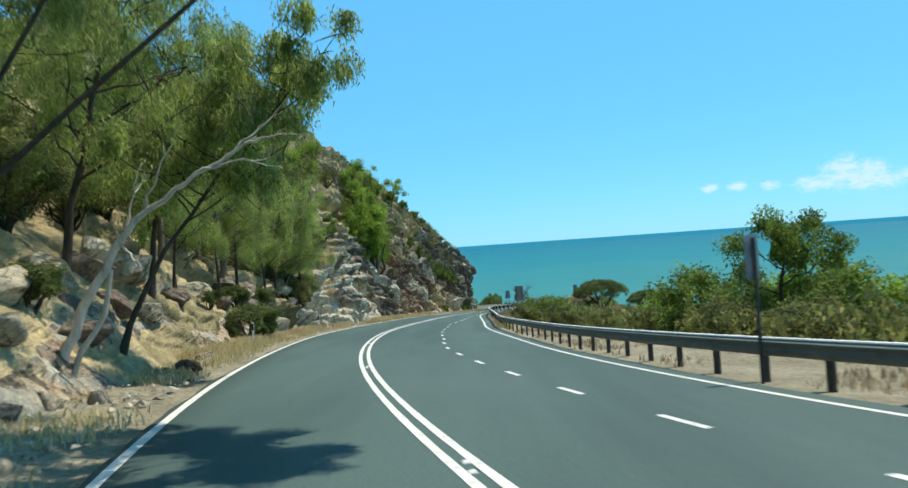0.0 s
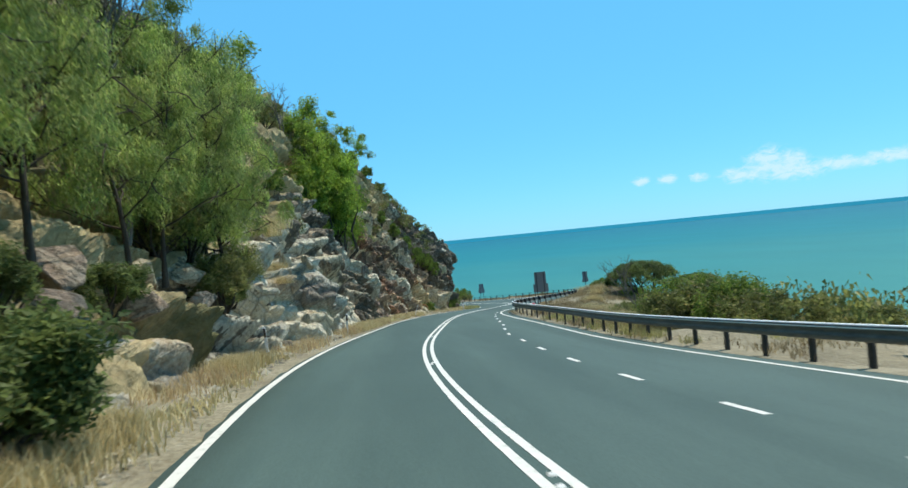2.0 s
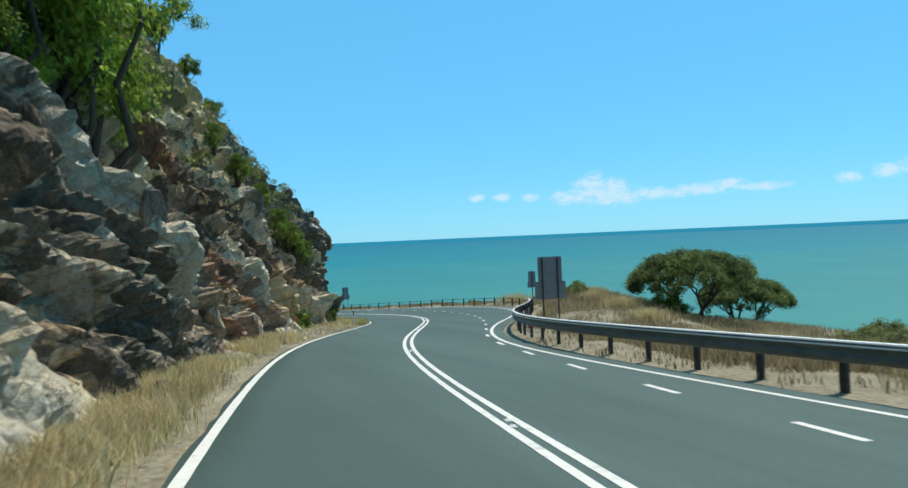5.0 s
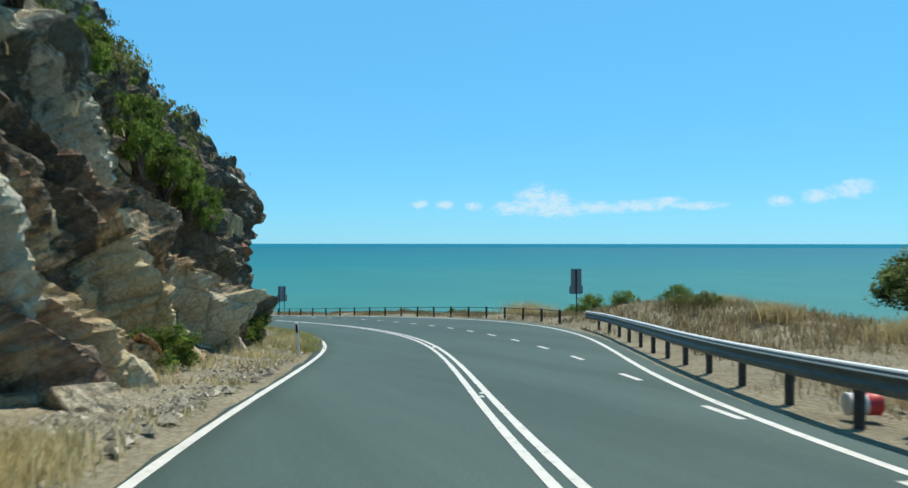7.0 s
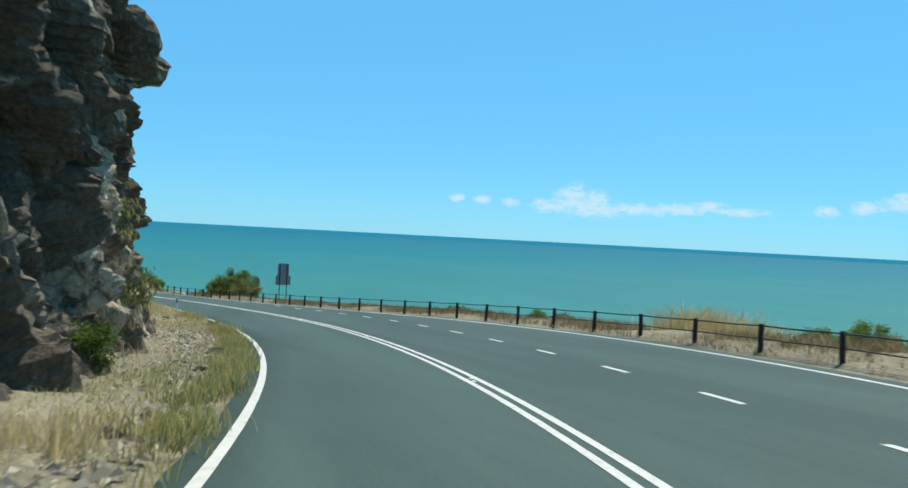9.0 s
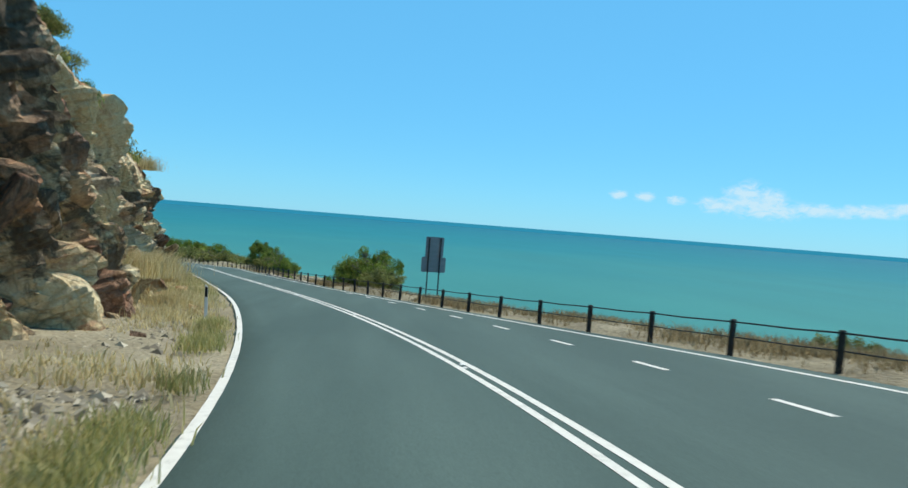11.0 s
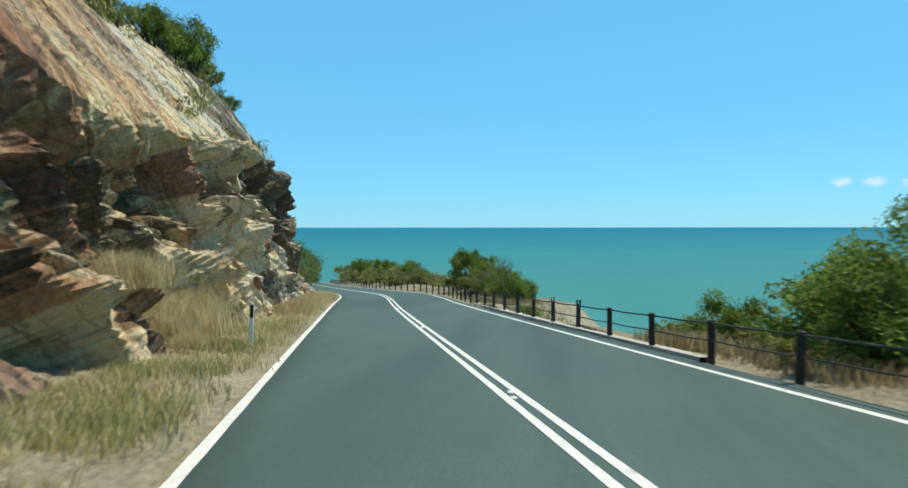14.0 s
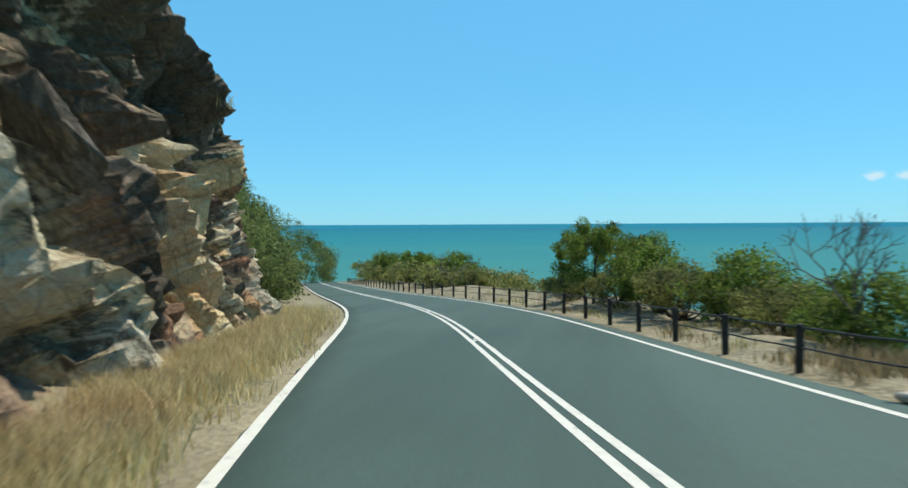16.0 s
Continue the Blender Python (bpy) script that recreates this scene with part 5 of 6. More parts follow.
def verge_grass():
    g = np.random.default_rng(71)

    def thin_out(st, off, size, keep, seed):
        q = place(st, off, 0.0)
        return soft_noise(q, size, seed) > keep

    def left(count, lo, hi, keep, size, seed, near=0.45):
        st = g.uniform(lo, hi, count)
        a, t = left_line(st) - near, toe(st) - 0.2
        off = a + (t - a) * g.random(count) ** 0.8
        ok = thin_out(st, off, size, keep, seed)
        return place(st[ok], off[ok], 0.02)

    tall, low, green, red, dull = [], [], [], [], []
    low += [left(2600, -10, 50, 0.02, 2.2, 1.0), left(1000, 58, 95, 0.05, 2.0, 2.0), left(320, 95, 125, 0.05, 1.8, 3.0, 0.3), left(1400, 125, 160, -0.12, 2.0, 4.0, 0.25), left(2800, 160, 216, -0.25, 2.0, 5.0, 0.22)]
    tall += [left(2000, 22, 44, -0.02, 3.0, 6.0, 0.9), left(1300, 60, 84, -0.05, 3.0, 7.0), left(260, 88, 108, 0.08, 2.4, 8.0, 1.0), left(420, 138, 172, 0.0, 2.6, 9.0, 0.7), left(1600, 190, 216, -0.2, 2.6, 10.0, 0.5)]
    green += [left(260, 100, 118, -0.1, 3.0, 11.0, 0.3), left(2600, 150, 194, 0.0, 2.4, 12.0, 0.5), left(500, 62, 76, 0.1, 2.0, 13.0)]
    st = g.uniform(98, 142, 1500)
    off = left_line(st) - 0.32 - 0.55 * g.random(1500)
    ok = thin_out(st, off, 2.0, -0.1, 17.0)
    green.append(place(st[ok], off[ok], 0.02))
    red += [left(250, 52, 70, 0.0, 2.5, 14.0), left(900, 186, 206, -0.1, 2.5, 15.0, 0.8), left(200, 36, 52, 0.1, 2.0, 16.0)]

    def right(count, lo, hi, keep, size, seed, inner=1.1, outer=1.0):
        st = g.uniform(lo, hi, count)
        b = right_line(st) + inner
        e = right_line(st) + inner + (bench(st) + 1.5 - right_line(st) - inner) * outer
        off = b + np.maximum(e - b, 0.3) * g.random(count)
        ok = thin_out(st, off, size, keep, seed) & (bench(st) - right_line(st) > 1.6)
        return place(st[ok], off[ok], sea_side(st[ok], off[ok]))

    dull += [right(8000, 68, 108, -0.35, 4.0, 20.0, 1.9), right(1500, 40, 68, 0.0, 3.0, 21.0, 1.5), right(3600, 106, 148, -0.2, 3.0, 22.0, 1.4), right(3800, 146, 204, -0.15, 2.5, 26.0, 0.9)]
    sparse = [right(3000, -10, 60, 0.0, 2.5, 23.0, 0.9, 0.6), right(3800, 100, 165, -0.1, 2.2, 24.0, 0.7), right(1200, 196, 250, 0.0, 2.5, 25.0, 0.8, 0.6), right(1100, 40, 90, 0.0, 2.0, 27.0, 0.7, 0.4)]
    green += [right(1400, 42, 66, 0.0, 2.5, 28.0, 0.9, 0.4), right(900, 196, 240, 0.1, 2.5, 29.0, 1.0)]
    # dry tussocks on the ledges of the rock
    ledge = []
    for _ in range(300):
        st = g.uniform(50, 210)
        if 138 < st < 162:
            continue
        o = float(profile[1][0](st)) + g.uniform(-1.8, 0.9)
        if float(soft_noise(place(st, o, 0.0), 5.0, 33.0)) > 0.0:
            ledge.append(place(st, o + 0.1, left_height(st, o) + 0.1))
    tall.append(np.array(ledge))
    for name, sets, per, h, w, mat, label in (("tall_grass", tall, 16, 0.34, 0.008, STRAW, "tall straw-coloured dry grass"), ("mound_grass", dull, 8, 0.30, 0.013, STRAW_DULL, "dull brown dry grass on the seaward bank"), ("short_grass", low, 6, 0.17, 0.013, STRAW, "short dry grass tufts on the verge"), ("sparse_grass", sparse, 6, 0.17, 0.012, STRAW_DULL, "sparse greyish dry grass along the sea side"),
                                              ("half_green_grass", green, 13, 0.22, 0.0085, GREENISH, "half-green roadside grass"), ("reddish_grass", red, 15, 0.32, 0.008, STRAW_RED, "reddish-brown seeding grass")):
        pts = np.concatenate(sets)
        tagged(new(name, blade_mesh(name, pts, per, h, w, len(pts), mat, 0.13)), label, "grass", kind="stuff")
    clump = tagged(new("grass_clump", None), "tall dry grass clump with feathery tips", "grass", "dry grass clumps")
    part("tussock", blade_mesh("tussock", np.zeros((80, 3)), 18, 0.62, 0.008, 77, STRAW, 0.42), clump)
    put(clump, 120.3, 11.2, 0, 1.75)
    for i, (st, off, sc) in enumerate([(121.8, 11.6, 0.95), (118.9, 11.9, 1.1), (119.6, 10.6, 0.8), (96, 9.6, 0.7), (100.2, 10.6, 0.7), (91.2, 9.8, 0.8), (86, 9.6, 0.8), (66.2, 9.8, 0.8), (68.4, 10.4, 0.85), (64.4, 9.6, 0.7), (70.2, 10.2, 0.6), (78, 9.2, 0.8), (75.2, 10.2, 0.9), (72, 10.8, 0.8), (164.6, -7.3, 0.9), (150.2, -6.2, 1.0), (154.2, -5.9, 0.8), (56.6, -7.2, 0.7), (58.2, -7.4, 0.8), (145.6, -6.5, 0.9), (146.8, -5.6, 0.8), (173.6, -6.0, 0.8)]):
        again(clump, st, off, i * 41, sc * 1.15)
    # straw tussocks rooted on ledges of the rock
    for i, (st, off, up, sc) in enumerate(((178.2, -6.0, 0.4, 1.3), (176.6, -5.8, 0.3, 1.1), (163.0, -6.9, 0.9, 0.95), (164.3, -7.2, 1.1, 0.8))):
        again(clump, st, off, i * 83, sc, up=up)
    for i, (st, off, up, sc) in enumerate(TUSSOCKS):
        again(clump, st, off, i * 59, sc, up=up)


# ---- rocks ----
def rock_mesh(seed, squash=(1, 1, 0.7)):
    """An angular broken stone: the hull of a few points."""
    g = np.random.default_rng(seed)
    bm = bmesh.new()
    for q in g.normal(size=(13, 3)):
        q /= np.linalg.norm(q)
        bm.verts.new(q * g.uniform(0.75, 1.0) * np.array(squash))
    bmesh.ops.convex_hull(bm, input=bm.verts)
    for v in [v for v in bm.verts if not v.link_faces]:
        bm.verts.remove(v)
    bmesh.ops.bevel(bm, geom=list(bm.edges), offset=0.03, segments=1, affect="EDGES")
    me = bpy.data.meshes.new("rock")
    bm.to_mesh(me)
    bm.free()
    me.materials.append(STONE)
    return me


def cliff_rocks():
    g = np.random.default_rng(81)
    slabs = [rock_mesh(100 + i, (1.0, 0.8, 0.42)) for i in range(6)]
    lumps = [rock_mesh(120 + i, (1.0, 0.85, 0.72)) for i in range(6)]
    # slabs that stand proud of the face, lying along its beds
    made = 0
    while made < 290:
        i = int(g.integers(len(face["st"])))
        j = int(g.integers(len(face["band"])))
        st, q = float(face["st"][i]), float(face["band"][j])
        if not (47 < st < 211 and 0.1 < q < 2.0) or g.random() < 0.35 * (112 < st < 135):
            continue
        s = g.uniform(0.22, 0.62) * (1.2 if q < 1 else 1.0)
        m = Matrix.Translation(place(st, face["off"][i, j] - 0.30 * s, face["up"][i, j])) @ pose(0, 0, 0, 0, 0, heading(st)) @ pose(0, 0, 0, -42 + g.normal() * 9, 12 + g.normal() * 14, g.normal() * 12)
        ob = part("rock", slabs[made % 6] if made % 4 else lumps[made % 6], cliff, m @ Matrix.Diagonal((s * 0.95, s * g.uniform(1.5, 2.8), s * g.uniform(0.7, 1.2), 1)))
        ob["rust"], ob["coat_shade"] = float(face["rust"][i, j]), float(face["coat_shade"][i, j])
        made += 1
    # ochre blocks bedded in the dark headland
    for st, up, s in ((104.2, 3.4, 1.0), (105.4, 4.6, 1.05), (106.2, 3.6, 0.8), (103.4, 4.8, 0.7), (94.5, 5.0, 1.0), (96.0, 4.4, 0.8), (113.2, 1.3, 0.8), (115.4, 0.9, 0.7)):
        i = int(np.argmin(np.abs(face["st"] - st)))
        j = int(np.argmin(np.abs(face["up"][i] - up)))
        m = Matrix.Translation(place(st, face["off"][i, j] + 0.20 * s, up)) @ pose(0, 0, 0, 0, 0, heading(st)) @ pose(0, 0, 0, -38, 14, st * 13 % 30 - 15)
        ob = part("rock", lumps[int(st) % 6], cliff, m @ Matrix.Diagonal((s * 0.9, s * 1.3, s * 0.8, 1)))
        ob["rust"], ob["coat_shade"] = (0.85 if st < 110 else 0.25), 0.0
    # fallen stones on the verge
    label = ("pale broken boulder lying at the foot of the rock", "angular grey boulder lying on the verge")
    bands = [(5, 50, 34, 0.16, 0.6), (55, 95, 30, 0.12, 0.42), (92, 120, 60, 0.09, 0.34), (138, 162, 34, 0.12, 0.5), (162, 212, 26, 0.1, 0.4)]
    for lo, hi, count, s0, s1 in bands:
        for i in range(count):
            st = g.uniform(lo, hi)
            a, t = float(left_line(st)) - 1.0, float(toe(st)) - 0.3
            off = t + (a - t) * g.random() ** 1.8
            s = s0 + (s1 - s0) * g.random() ** 3.0
            ob = tagged(new("boulder", lumps[i % 6] if i % 2 else slabs[i % 6]), label[i % 2], "rock", "boulders along the cutting")
            ob["rust"], ob["coat_shade"] = float(np.interp(st, [r[0] for r in STONE_KIND], [r[1] for r in STONE_KIND])), 0.12
            ob.matrix_basis = Matrix.Translation(place(st, off, s * 0.22)) @ pose(0, 0, 0, g.normal() * 18, g.normal() * 18, g.uniform(0, 360)) @ Matrix.Diagonal((s, s, s, 1))
    for st, off, s in ((20.5, -6.6, 0.8), (22.6, -6.3, 0.7), (17.6, -6.5, 0.75), (26.0, -7.2, 0.7), (23.2, -8.4, 1.2), (15.2, -7.0, 0.9), (28.6, -8.2, 1.0), (44.8, -6.2, 0.6), (86.5, -5.4, 0.75), (13.0, -6.2, 0.7), (16.4, -6.0, 0.8), (18.6, -7.4, 1.3), (21.4, -7.6, 1.2), (24.6, -7.8, 1.3), (12.0, -7.4, 1.1), (30.5, -7.0, 0.9), (27.5, -6.8, 0.8), (32.5, -6.4, 0.7), (34.8, -7.2, 1.0), (36.6, -6.3, 0.7), (38.4, -7.0, 0.9), (40.5, -6.3, 0.8), (42.4, -6.9, 0.9), (33.8, -8.6, 1.1), (29.2, -9.2, 1.1), (45.6, -6.8, 0.8)):
        ob = tagged(new("boulder", lumps[int(st) % 6]), "large pale boulder bedded in the bank", "rock", "boulders along the cutting")
        ob["rust"], ob["coat_shade"] = 0.30, 0.48
        ob.matrix_basis = Matrix.Translation(ground_at(st, off)) @ pose(0, 0, 0, 10, 15, st * 37) @ Matrix.Diagonal((s, s, s * 0.9, 1))
    for st, off, up, size, tilt in ((18.8, -7.3, 1.25, (1.5, 4.2, 0.55), 34), (23.6, -8.6, 1.9, (1.3, 3.0, 0.5), 30)):
        ob = tagged(new("rock_slab", slabs[int(st) % 6]), "broad pale rock slab sloping out of the bank", "rock", "boulders along the cutting")
        ob["rust"], ob["coat_shade"] = 0.55, 0.0
        ob.matrix_basis = Matrix.Translation(place(st, off, up)) @ pose(0, 0, 0, 0, 0, heading(st)) @ pose(0, 0, 0, -9, tilt, 0) @ Matrix.Diagonal((*size, 1))
    # loose chips
    n = 12500
    st = np.concatenate([g.uniform(84, 132, 8000), g.uniform(136, 165, 1500), g.uniform(0, 84, 3000)])
    a, t = left_line(st) - 0.6, toe(st) - 0.2
    off = t + (a - t) * g.random(n)
    p = place(st, off, 0.035 + 0.09 * np.clip((a - off) / (a - t), 0, 1))
    s = 0.026 + 0.14 * g.random(n) ** 5
    tet = np.array([(1, 0, -0.3), (-0.6, 0.8, -0.3), (-0.5, -0.9, -0.3), (0.1, 0.1, 0.30)])
    ang = g.uniform(0, 6.28, n)
    c, sn = np.cos(ang), np.sin(ang)
    v = tet[None] * s[:, None, None] * g.uniform(0.6, 1.4, (n, 4, 1))
    v = np.stack([v[..., 0] * c[:, None] - v[..., 1] * sn[:, None], v[..., 0] * sn[:, None] + v[..., 1] * c[:, None], v[..., 2]], -1) + p[:, None]
    f = (np.arange(n)[:, None, None] * 4 + np.array([(0, 1, 3), (1, 2, 3), (2, 0, 3)])[None]).reshape(-1, 3)
    k = Mat("stone_chips")
    r = k.node("NewGeometry").outputs["Random Per Island"]
    k.done(k.ramp(r, [(0, (0.12, 0.11, 0.088)), (0.5, (0.33, 0.30, 0.23)), (1, (0.50, 0.46, 0.36))]), 0.9, 0, 0.2)
    tagged(new("stone_chips", mesh_of("stone_chips", v.reshape(-1, 3), f, k.m)), "pale stone chips scattered on the verge", "stones", kind="stuff")


# ---- roadside furniture ----
def guardrail():
    ob = tagged(new("guardrail"), "galvanised steel W-beam guardrail on short posts", "guardrail")
    shape = [(0.02, 0.43), (0.05, 0.445), (0.07, 0.475), (0.075, 0.525), (0.045, 0.565), (0.045, 0.605), (0.075, 0.640), (0.08, 0.690), (0.07, 0.715), (0.045, 0.728), (-0.01, 0.730)]
    shape = shape + [(x - 0.012, z) for x, z in reversed(shape)]
    lo, hi, step = -12.0, 105.4, 4.0

    def rail_off(st):
        return right_line(st) + 0.92
    s = lo
    while s < hi - 0.1:
        e = min(s + step, hi)
        q = np.linspace(s, e + 0.12, 6)
        flare = np.interp(q, [99, 105.5], [0, 0.25])
        v = np.stack([place(q, rail_off(q) + flare - x, z) for x, z in shape + shape[:1]], 1)
        beam = part("rail_beam", mesh_of("rail_beam", v.reshape(-1, 3), grid_faces(6, len(shape) + 1), STEEL), ob)
        rim = [(0.083, 0.662), (0.086, 0.676), (0.050, 0.738), (-0.014, 0.746), (-0.014, 0.728)]
        v = np.stack([place(q, rail_off(q) + flare - x, z) for x, z in rim], 1)
        part("rim", mesh_of("rim", v.reshape(-1, 3), grid_faces(6, len(rim)), SUNLIT_STEEL), beam, None, "upper edge of the beam, painted bright as if sunlit")
        s = e
    post = bpy.data.meshes.new("post")
    bm = box(0.075, 0.15, 0.95, (0, 0, 0.225))
    bmesh.ops.bevel(bm, geom=list(bm.edges), offset=0.008, segments=1, affect="EDGES")
    bm.to_mesh(post)
    bm.free()
    post.materials.append(POST_STEEL)
    spacer = bpy.data.meshes.new("spacer")
    bm = box(0.10, 0.15, 0.30, (0, 0, 0))
    bmesh.ops.bevel(bm, geom=list(bm.edges), offset=0.01, segments=1, affect="EDGES")
    bm.to_mesh(spacer)
    bm.free()
    spacer.materials.append(POST_WOOD)
    for s in np.arange(lo + 0.6, hi, 1.75):
        turn = pose(0, 0, 0, 0, 0, heading(s))
        o = float(rail_off(s)) + float(np.interp(s, [99, 105.5], [0, 0.25]))
        p = part("post", post, ob, Matrix.Translation(place(s, o + 0.15, 0.0)) @ turn)
        part("spacer", spacer, p, Matrix.Translation((-0.09, 0, 0.58)))
    # rounded end piece
    bm = bmesh.new()
    bmesh.ops.create_cone(bm, cap_ends=True, segments=20, radius1=0.16, radius2=0.16, depth=0.30)
    end = Matrix.Translation(place(105.55, float(rail_off(105.5)) + 0.32, 0.585)) @ pose(0, 0, 0, 0, 0, heading(105))
    bm_part("end_terminal", bm, STEEL, ob, end @ Matrix.Diagonal((0.55, 1, 1, 1)), "rounded steel end terminal", 0.01)


def coast_fence():
    ob = tagged(new("fence"), "low dark post-and-rail fence along the sea side", "fence")

    def off(st):
        return right_line(st) + np.interp(st, [112, 130, 145, 200, 215, 300], [1.1, 0.9, 0.42, 0.8, 0.95, 1.2])
    wood = bpy.data.meshes.new("post")
    bm = box(0.10, 0.10, 1.02, (0, 0, 0.20))
    bmesh.ops.bevel(bm, geom=list(bm.edges), offset=0.014, segments=1, affect="EDGES")
    bm.to_mesh(wood)
    bm.free()
    wood.materials.append(POST_WOOD)
    steel = bpy.data.meshes.new("post")
    bm = bmesh.new()
    for x in (-0.04, 0.04):
        bmesh.ops.create_cube(bm, size=1, matrix=Matrix.Translation((x, 0, 0.41)) @ Matrix.Diagonal((0.026, 0.075, 0.80, 1)))
    bmesh.ops.create_cube(bm, size=1, matrix=Matrix.Translation((0, 0, 0.35)) @ Matrix.Diagonal((0.055, 0.045, 0.70, 1)))
    bm.to_mesh(steel)
    bm.free()
    steel.materials.append(POST_STEEL)
    foot = bpy.data.meshes.new("base_plate")
    bm = box(0.36, 0.36, 0.08, (0, 0, 0.03))
    bmesh.ops.bevel(bm, geom=list(bm.edges), offset=0.015, segments=1, affect="EDGES")
    bm.to_mesh(foot)
    bm.free()
    foot.materials.append(CONCRETE)
    g = np.random.default_rng(91)
    for s in np.arange(109.07, 300, 2.41):
        m = Matrix.Translation(place(s, float(off(s)), 0.0)) @ pose(0, 0, 0, g.normal() * 1.2, g.normal() * 1.2, heading(s))
        on_wall = 177 < s < 197
        p = part("post", steel if on_wall else wood, ob, m)
        if on_wall:
            part("base_plate", foot, p)
    for z, r in ((0.66, 0.019), (0.36, 0.015)):
        for s in np.arange(109.07, 297, 4.82):
            q = np.linspace(s, s + 4.82, 6)
            v, f = tube_arrays(place(q, off(q), z - 0.02 * np.sin((q - s) / 2.41 * np.pi) ** 2), np.full(6, r), 6)
            part("rail", mesh_of("rail", v, f, POST_STEEL, True), ob)
    st = np.arange(172, 193.1, 0.5)
    o = off(st)
    me = ribbon("kerb", st, [o - 0.08, o - 0.07, o + 0.17, o + 0.18], [-0.05, 0.05, 0.05, -1.2], CONCRETE, False)
    tagged(new("kerb", me), "weathered concrete edge beam under the fence", "kerb", kind="structure")


def plate(w, h, r=0.06, t=0.012):
    """A sign plate with rounded corners, standing in its own x-z plane."""
    bm = bmesh.new()
    ring = []
    for cx, cz, a0 in ((w / 2 - r, h - r, 0), (-w / 2 + r, h - r, 90), (-w / 2 + r, r, 180), (w / 2 - r, r, 270)):
        for a in (0, 30, 60, 90):
            ring.append(bm.verts.new((cx + r * math.cos(radians(a0 + a)), 0, cz + r * math.sin(radians(a0 + a)))))
    f = bm.faces.new(ring)
    bmesh.ops.recalc_face_normals(bm, faces=[f])
    ext = bmesh.ops.extrude_face_region(bm, geom=[f])
    bmesh.ops.translate(bm, verts=[v for v in ext["geom"] if isinstance(v, bmesh.types.BMVert)], vec=(0, t, 0))
    bmesh.ops.recalc_face_normals(bm, faces=bm.faces)
    return bm


def curve_sign(x, y, z, label, w=0.95, h=1.0, w2=1.22, h2=0.70, legs=(-0.30, 0.30), turn=0.0):
    """A road sign seen from behind: upper plate, wider lower plate, posts and clamp channels."""
    ob = tagged(new("road_sign"), label, "road sign")
    st = y + (x - float(line_x(y))) * float(line_x(y + 0.5) - line_x(y - 0.5))
    off = float(np.dot((Vector((x, y, 0)) - Vector(place(st, 0.0)).to_2d().to_3d()), Vector(place(st, 1.0)).to_2d().to_3d() - Vector(place(st, 0.0)).to_2d().to_3d()))
    base = Vector((x, y, float(place(st, off, float(sea_side(st, off)))[2])))
    z_top = z - base.z
    ob.matrix_basis = Matrix.Translation(base) @ pose(0, 0, 0, 0, 0, heading(st) + turn)
    z0 = z_top - h - (h2 - 0.02 if h2 else 0)
    bm_part("plate", plate(w, h), SIGN_BACK, ob, Matrix.Translation((0, 0.03, z_top - h)))
    if h2:
        bm_part("lower_plate", plate(w2, h2), SIGN_BACK, ob, Matrix.Translation((0, 0.03, z0)))
    for x in legs:
        bm = bmesh.new()
        bmesh.ops.create_cone(bm, cap_ends=True, segments=12, radius1=0.032, radius2=0.032, depth=z_top + 0.3, matrix=Matrix.Translation((x, -0.012, (z_top + 0.3) / 2 - 0.35)))
        bm_part("post", bm, POST_STEEL, ob)
    for z in ([z0 + 0.12, z0 + h2 - 0.14] if h2 else []) + [z_top - h + 0.12, z_top - 0.14]:
        wide = (w2 if h2 and z < z_top - h else w) * 0.9
        bm_part("channel", box(wide, 0.02, 0.04, (0, 0.022, z)), SIGN_BACK, ob)


def guide_posts():
    ob = tagged(new("guide_post"), "white roadside guide post with a dark delineator", "guide post", "guide posts")
    bm = box(0.08, 0.035, 1.15, (0, 0, 0.425))
    for v in bm.verts:
        if v.co.z > 0.9 and v.co.x > 0:
            v.co.z -= 0.05
    bm_part("shaft", bm, WHITE_PLASTIC, ob, None, "", 0.008)
    bm_part("delineator", box(0.066, 0.012, 0.26, (0, -0.022, 0.80)), BLACK_PLASTIC, ob, None, "dark reflector panel")
    spots = [(28.4, -4.35, 0, 2), (45.0, -4.5, 2, -3), (57.6, -4.15, -2, 3), (98.6, -4.2, 2, -4), (142.8, -4.45, 1, -2), (175.0, -4.0, 0, 2)]
    for i, (st, off, a, b) in enumerate(spots):
        m = Matrix.Translation(place(st, off, 0.0)) @ pose(0, 0, 0, a, b, heading(st))
        if i:
            copy_thing(ob, m)
        else:
            ob.matrix_basis = m
    stick = tagged(new("bent_post"), "thin white post knocked over at an angle", "guide post")
    stick.matrix_basis = Matrix.Translation(place(82.0, -4.55, -0.05)) @ pose(0, 0, 0, 6, 22, heading(82))
    bm_part("shaft", box(0.05, 0.03, 1.15, (0, 0, 0.5)), WHITE_PLASTIC, stick, None, "", 0.006)


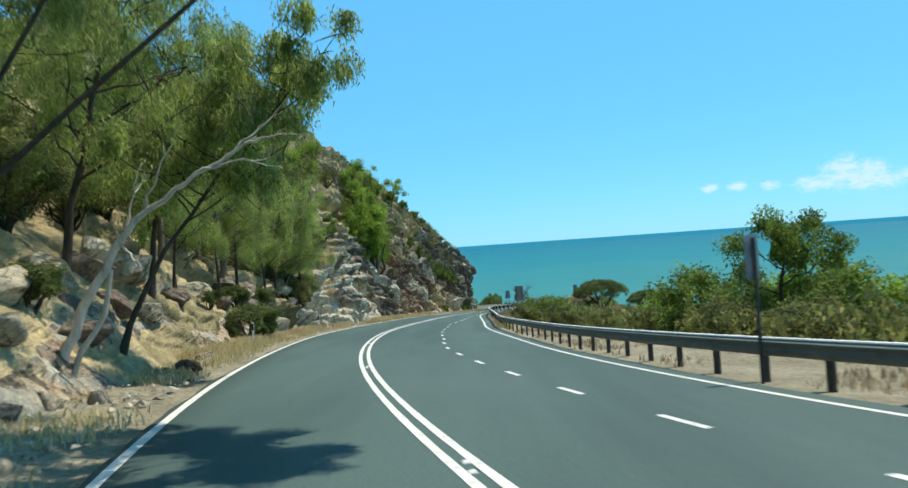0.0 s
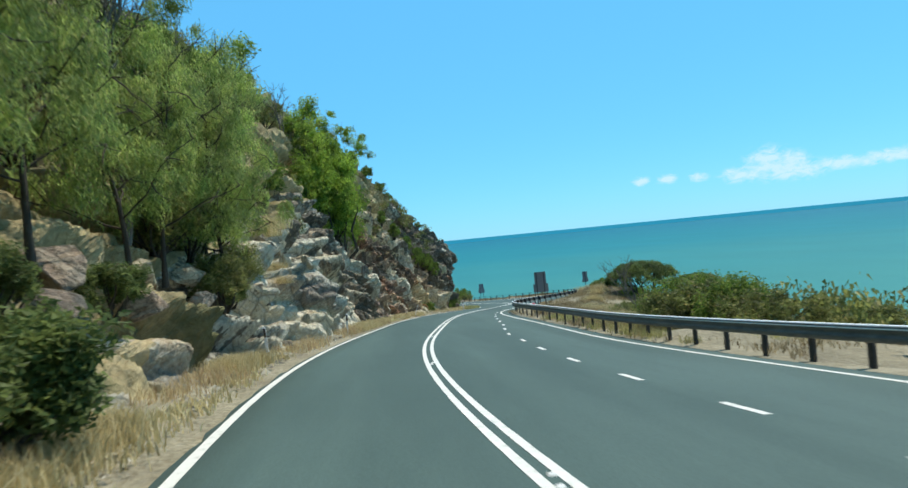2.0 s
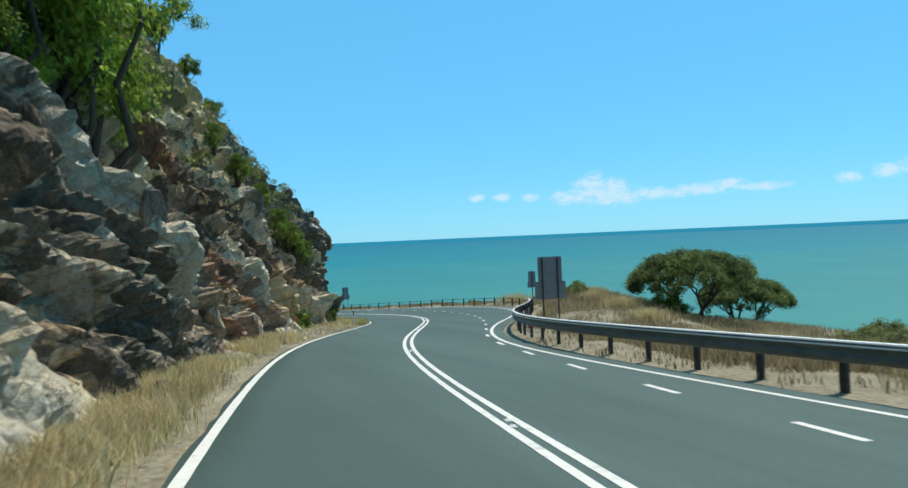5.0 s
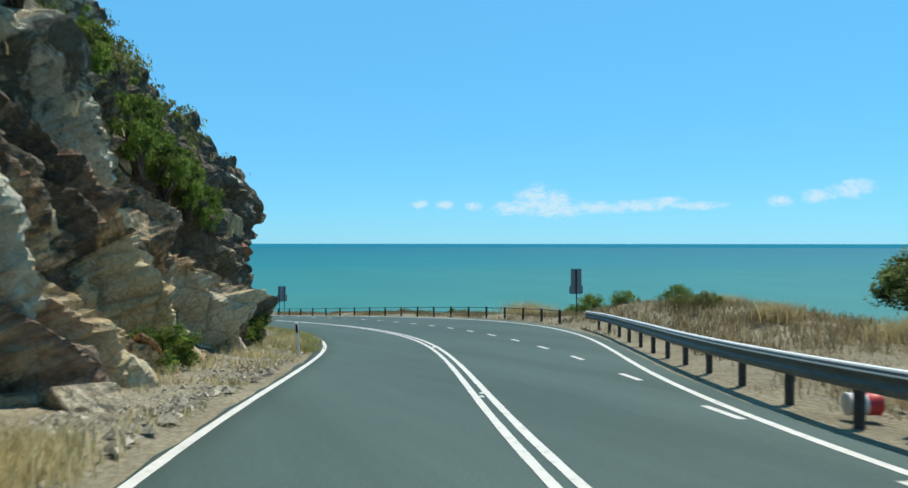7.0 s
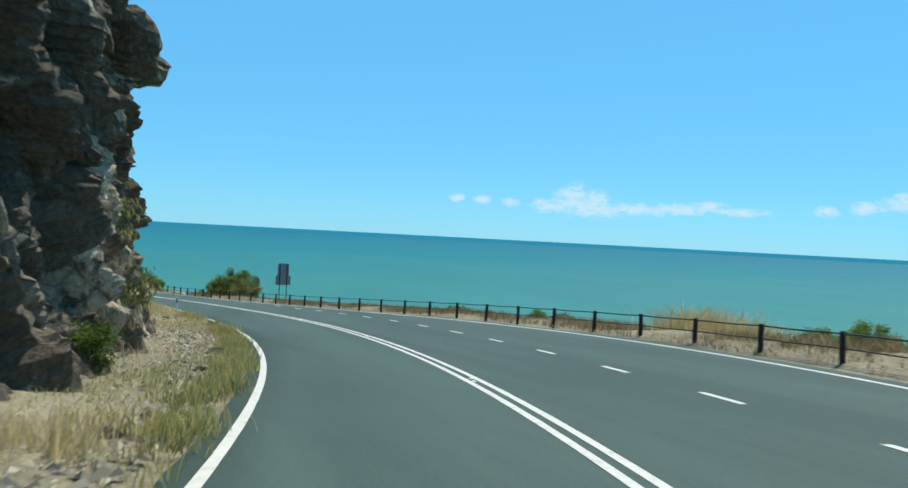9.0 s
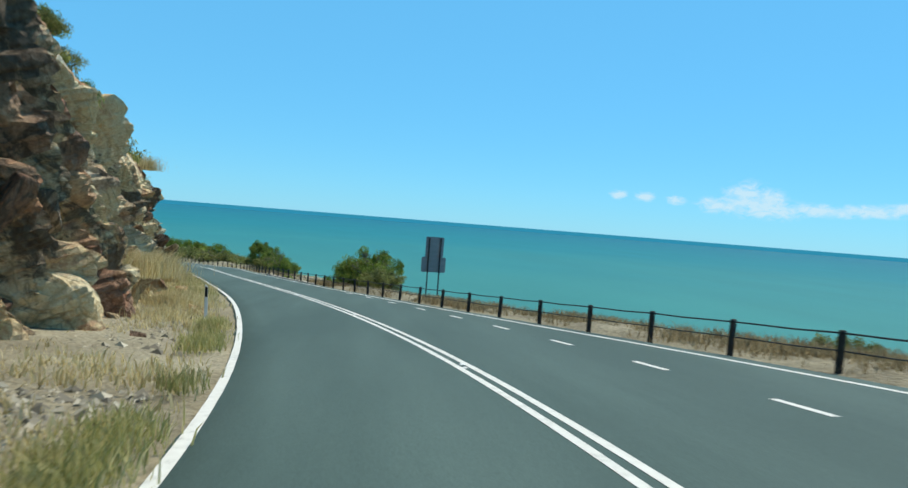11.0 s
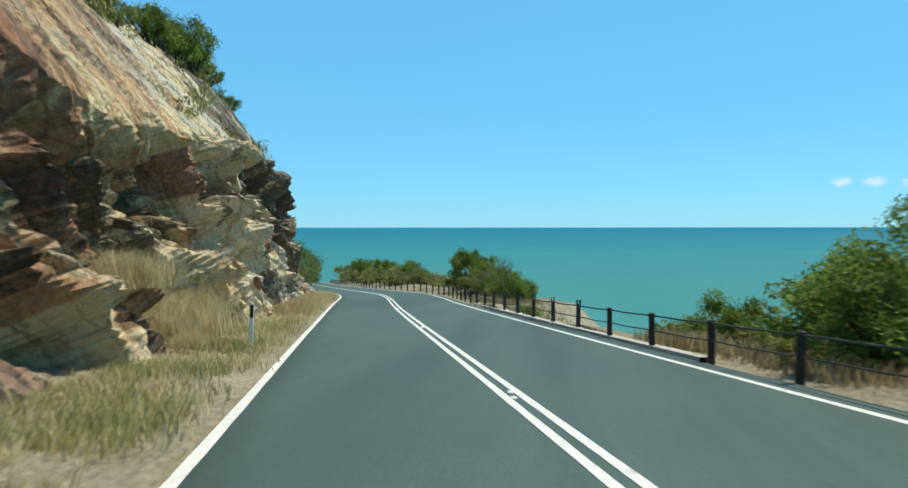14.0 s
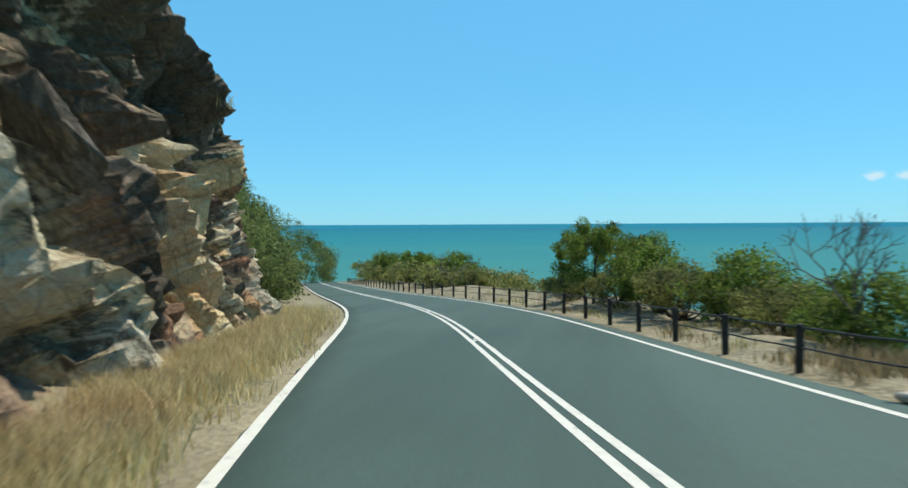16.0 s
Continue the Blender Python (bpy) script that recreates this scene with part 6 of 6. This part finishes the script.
def drum():
    ob = tagged(new("drum"), "small white and red plastic drum lying behind the guardrail", "drum")
    ob.matrix_basis = Matrix.Translation((6.3, 84.0, -7.72)) @ pose(0, 0, 0, 0, 0, heading(85) - 8) @ pose(0, 0, 0, 0, 90, 0) @ Matrix.Diagonal((0.78, 0.78, 0.78, 1))

    def ring(profile_pts, material, name):
        v, f = [], []
        n = 24
        for r, z in profile_pts:
            for i in range(n):
                a = 2 * math.pi * i / n
                v.append((r * math.cos(a), r * math.sin(a), z))
        for j in range(len(profile_pts) - 1):
            for i in range(n):
                f.append((j * n + i, j * n + (i + 1) % n, (j + 1) * n + (i + 1) % n, (j + 1) * n + i))
        part(name, mesh_of(name, np.array(v), np.array(f), material, True), ob)
    ring([(0.0, -0.28), (0.17, -0.28), (0.19, -0.265), (0.19, -0.25), (0.18, -0.24), (0.18, 0.03)], WHITE_PLASTIC, "white_half")
    ring([(0.18, 0.03), (0.185, 0.05), (0.18, 0.07), (0.18, 0.22), (0.19, 0.235), (0.19, 0.255), (0.17, 0.27), (0.0, 0.27)], RED_PLASTIC, "red_half")


def clouds():
    """Small fair-weather clouds, far out over the sea."""
    az = np.radians(np.linspace(6, 66, 57))
    r = 4700.0
    v = np.stack([np.stack([r * np.sin(az), 90 + r * np.cos(az), np.full(57, r * math.tan(radians(e)))], -1) for e in (0.0, 7.0)])
    k = Mat("cloud")
    co = k.t.nodes.new("ShaderNodeTexCoord")
    uv = co.outputs["UV"]
    k.co = uv
    ragged = k.noise(1.5, 7, 0.62, (0.8, 1.5, 1.0), 0.5)
    total = None
    for x, y, w, h in ((19.8, 3.0, 0.9, 0.5), (21.7, 2.95, 1.1, 0.5), (24.0, 2.85, 1.0, 0.45), (28.9, 3.25, 2.2, 1.65), (30.4, 3.2, 1.5, 1.15), (30.5, 2.6, 3.6, 0.95), (27.0, 2.7, 2.2, 0.8), (33.5, 2.7, 4.4, 0.62), (36.5, 2.8, 3.6, 0.60), (38.6, 3.0, 2.0, 0.62), (41.0, 2.75, 2.6, 0.42), (46.5, 3.0, 1.2, 0.55), (49.0, 3.3, 1.6, 0.75), (51.2, 3.75, 1.7, 0.9)):
        m = k.node("Mapping")
        m.inputs["Location"].default_value = (-x / w, -y / h, 0)
        m.inputs["Scale"].default_value = (1 / w, 1 / h, 1)
        k.link(uv, m.inputs["Vector"])
        ln = k.node("VectorMath")
        ln.operation = "LENGTH"
        k.link(m.outputs[0], ln.inputs[0])
        blob = k.math("SUBTRACT", 1.0, ln.outputs["Value"], True)
        total = blob if total is None else k.math("MAXIMUM", total, blob)
    a = k.math("MULTIPLY", k.math("ADD", total, k.math("MULTIPLY", k.math("SUBTRACT", ragged, 0.52), 2.4)), 1.25, True)
    a = k.math("MULTIPLY", a, k.math("MULTIPLY", total, 2.6, True))
    em, tr, ms = k.node("Emission"), k.node("BsdfTransparent"), k.node("MixShader")
    em.inputs["Color"].default_value = (0.66, 0.88, 1.0, 1)
    em.inputs["Strength"].default_value = 1.0
    k.link(k.math("MULTIPLY", a, 0.82), ms.inputs[0])
    k.link(tr.outputs[0], ms.inputs[1])
    k.link(em.outputs[0], ms.inputs[2])
    k.link(ms.outputs[0], k.t.nodes["Material Output"].inputs["Surface"])
    me = mesh_of("clouds", v.reshape(-1, 3), grid_faces(2, 57), k.m)
    layer = me.uv_layers.new(name="degrees")
    deg = np.stack([np.tile(np.degrees(az), 2), np.repeat([0.0, 7.0], 57)], 1)
    idx = np.zeros(len(me.loops), np.int32)
    me.loops.foreach_get("vertex_index", idx)
    layer.data.foreach_set("uv", deg[idx].astype(np.float32).ravel())
    ob = tagged(new("backdrop_clouds", me), "small white clouds low over the sea", "clouds", kind="structure")


clouds()
left_trees()
cliff_plants()
sea_side_plants()
guardrail()
coast_fence()
curve_sign(6.99, 83.18, -5.00, "grey back of a curve warning sign on two posts")
curve_sign(10.65, 155.96, -10.19, "grey back of a curve warning sign on two dark posts", 0.88, 0.95, 1.18, 0.70, (-0.28, 0.28))
curve_sign(17.48, 108.8, -6.92, "grey back of a narrow sign on a single post", 0.58, 0.86, 0.73, 0.42, (0.0,))
curve_sign(5.0, 12.3, -0.15, "dark narrow sign on a single post behind the guardrail", 0.40, 0.75, 0, 0, (0.0,), 25)
guide_posts()
drum()
verge_grass()
far_woods()
cliff_rocks()
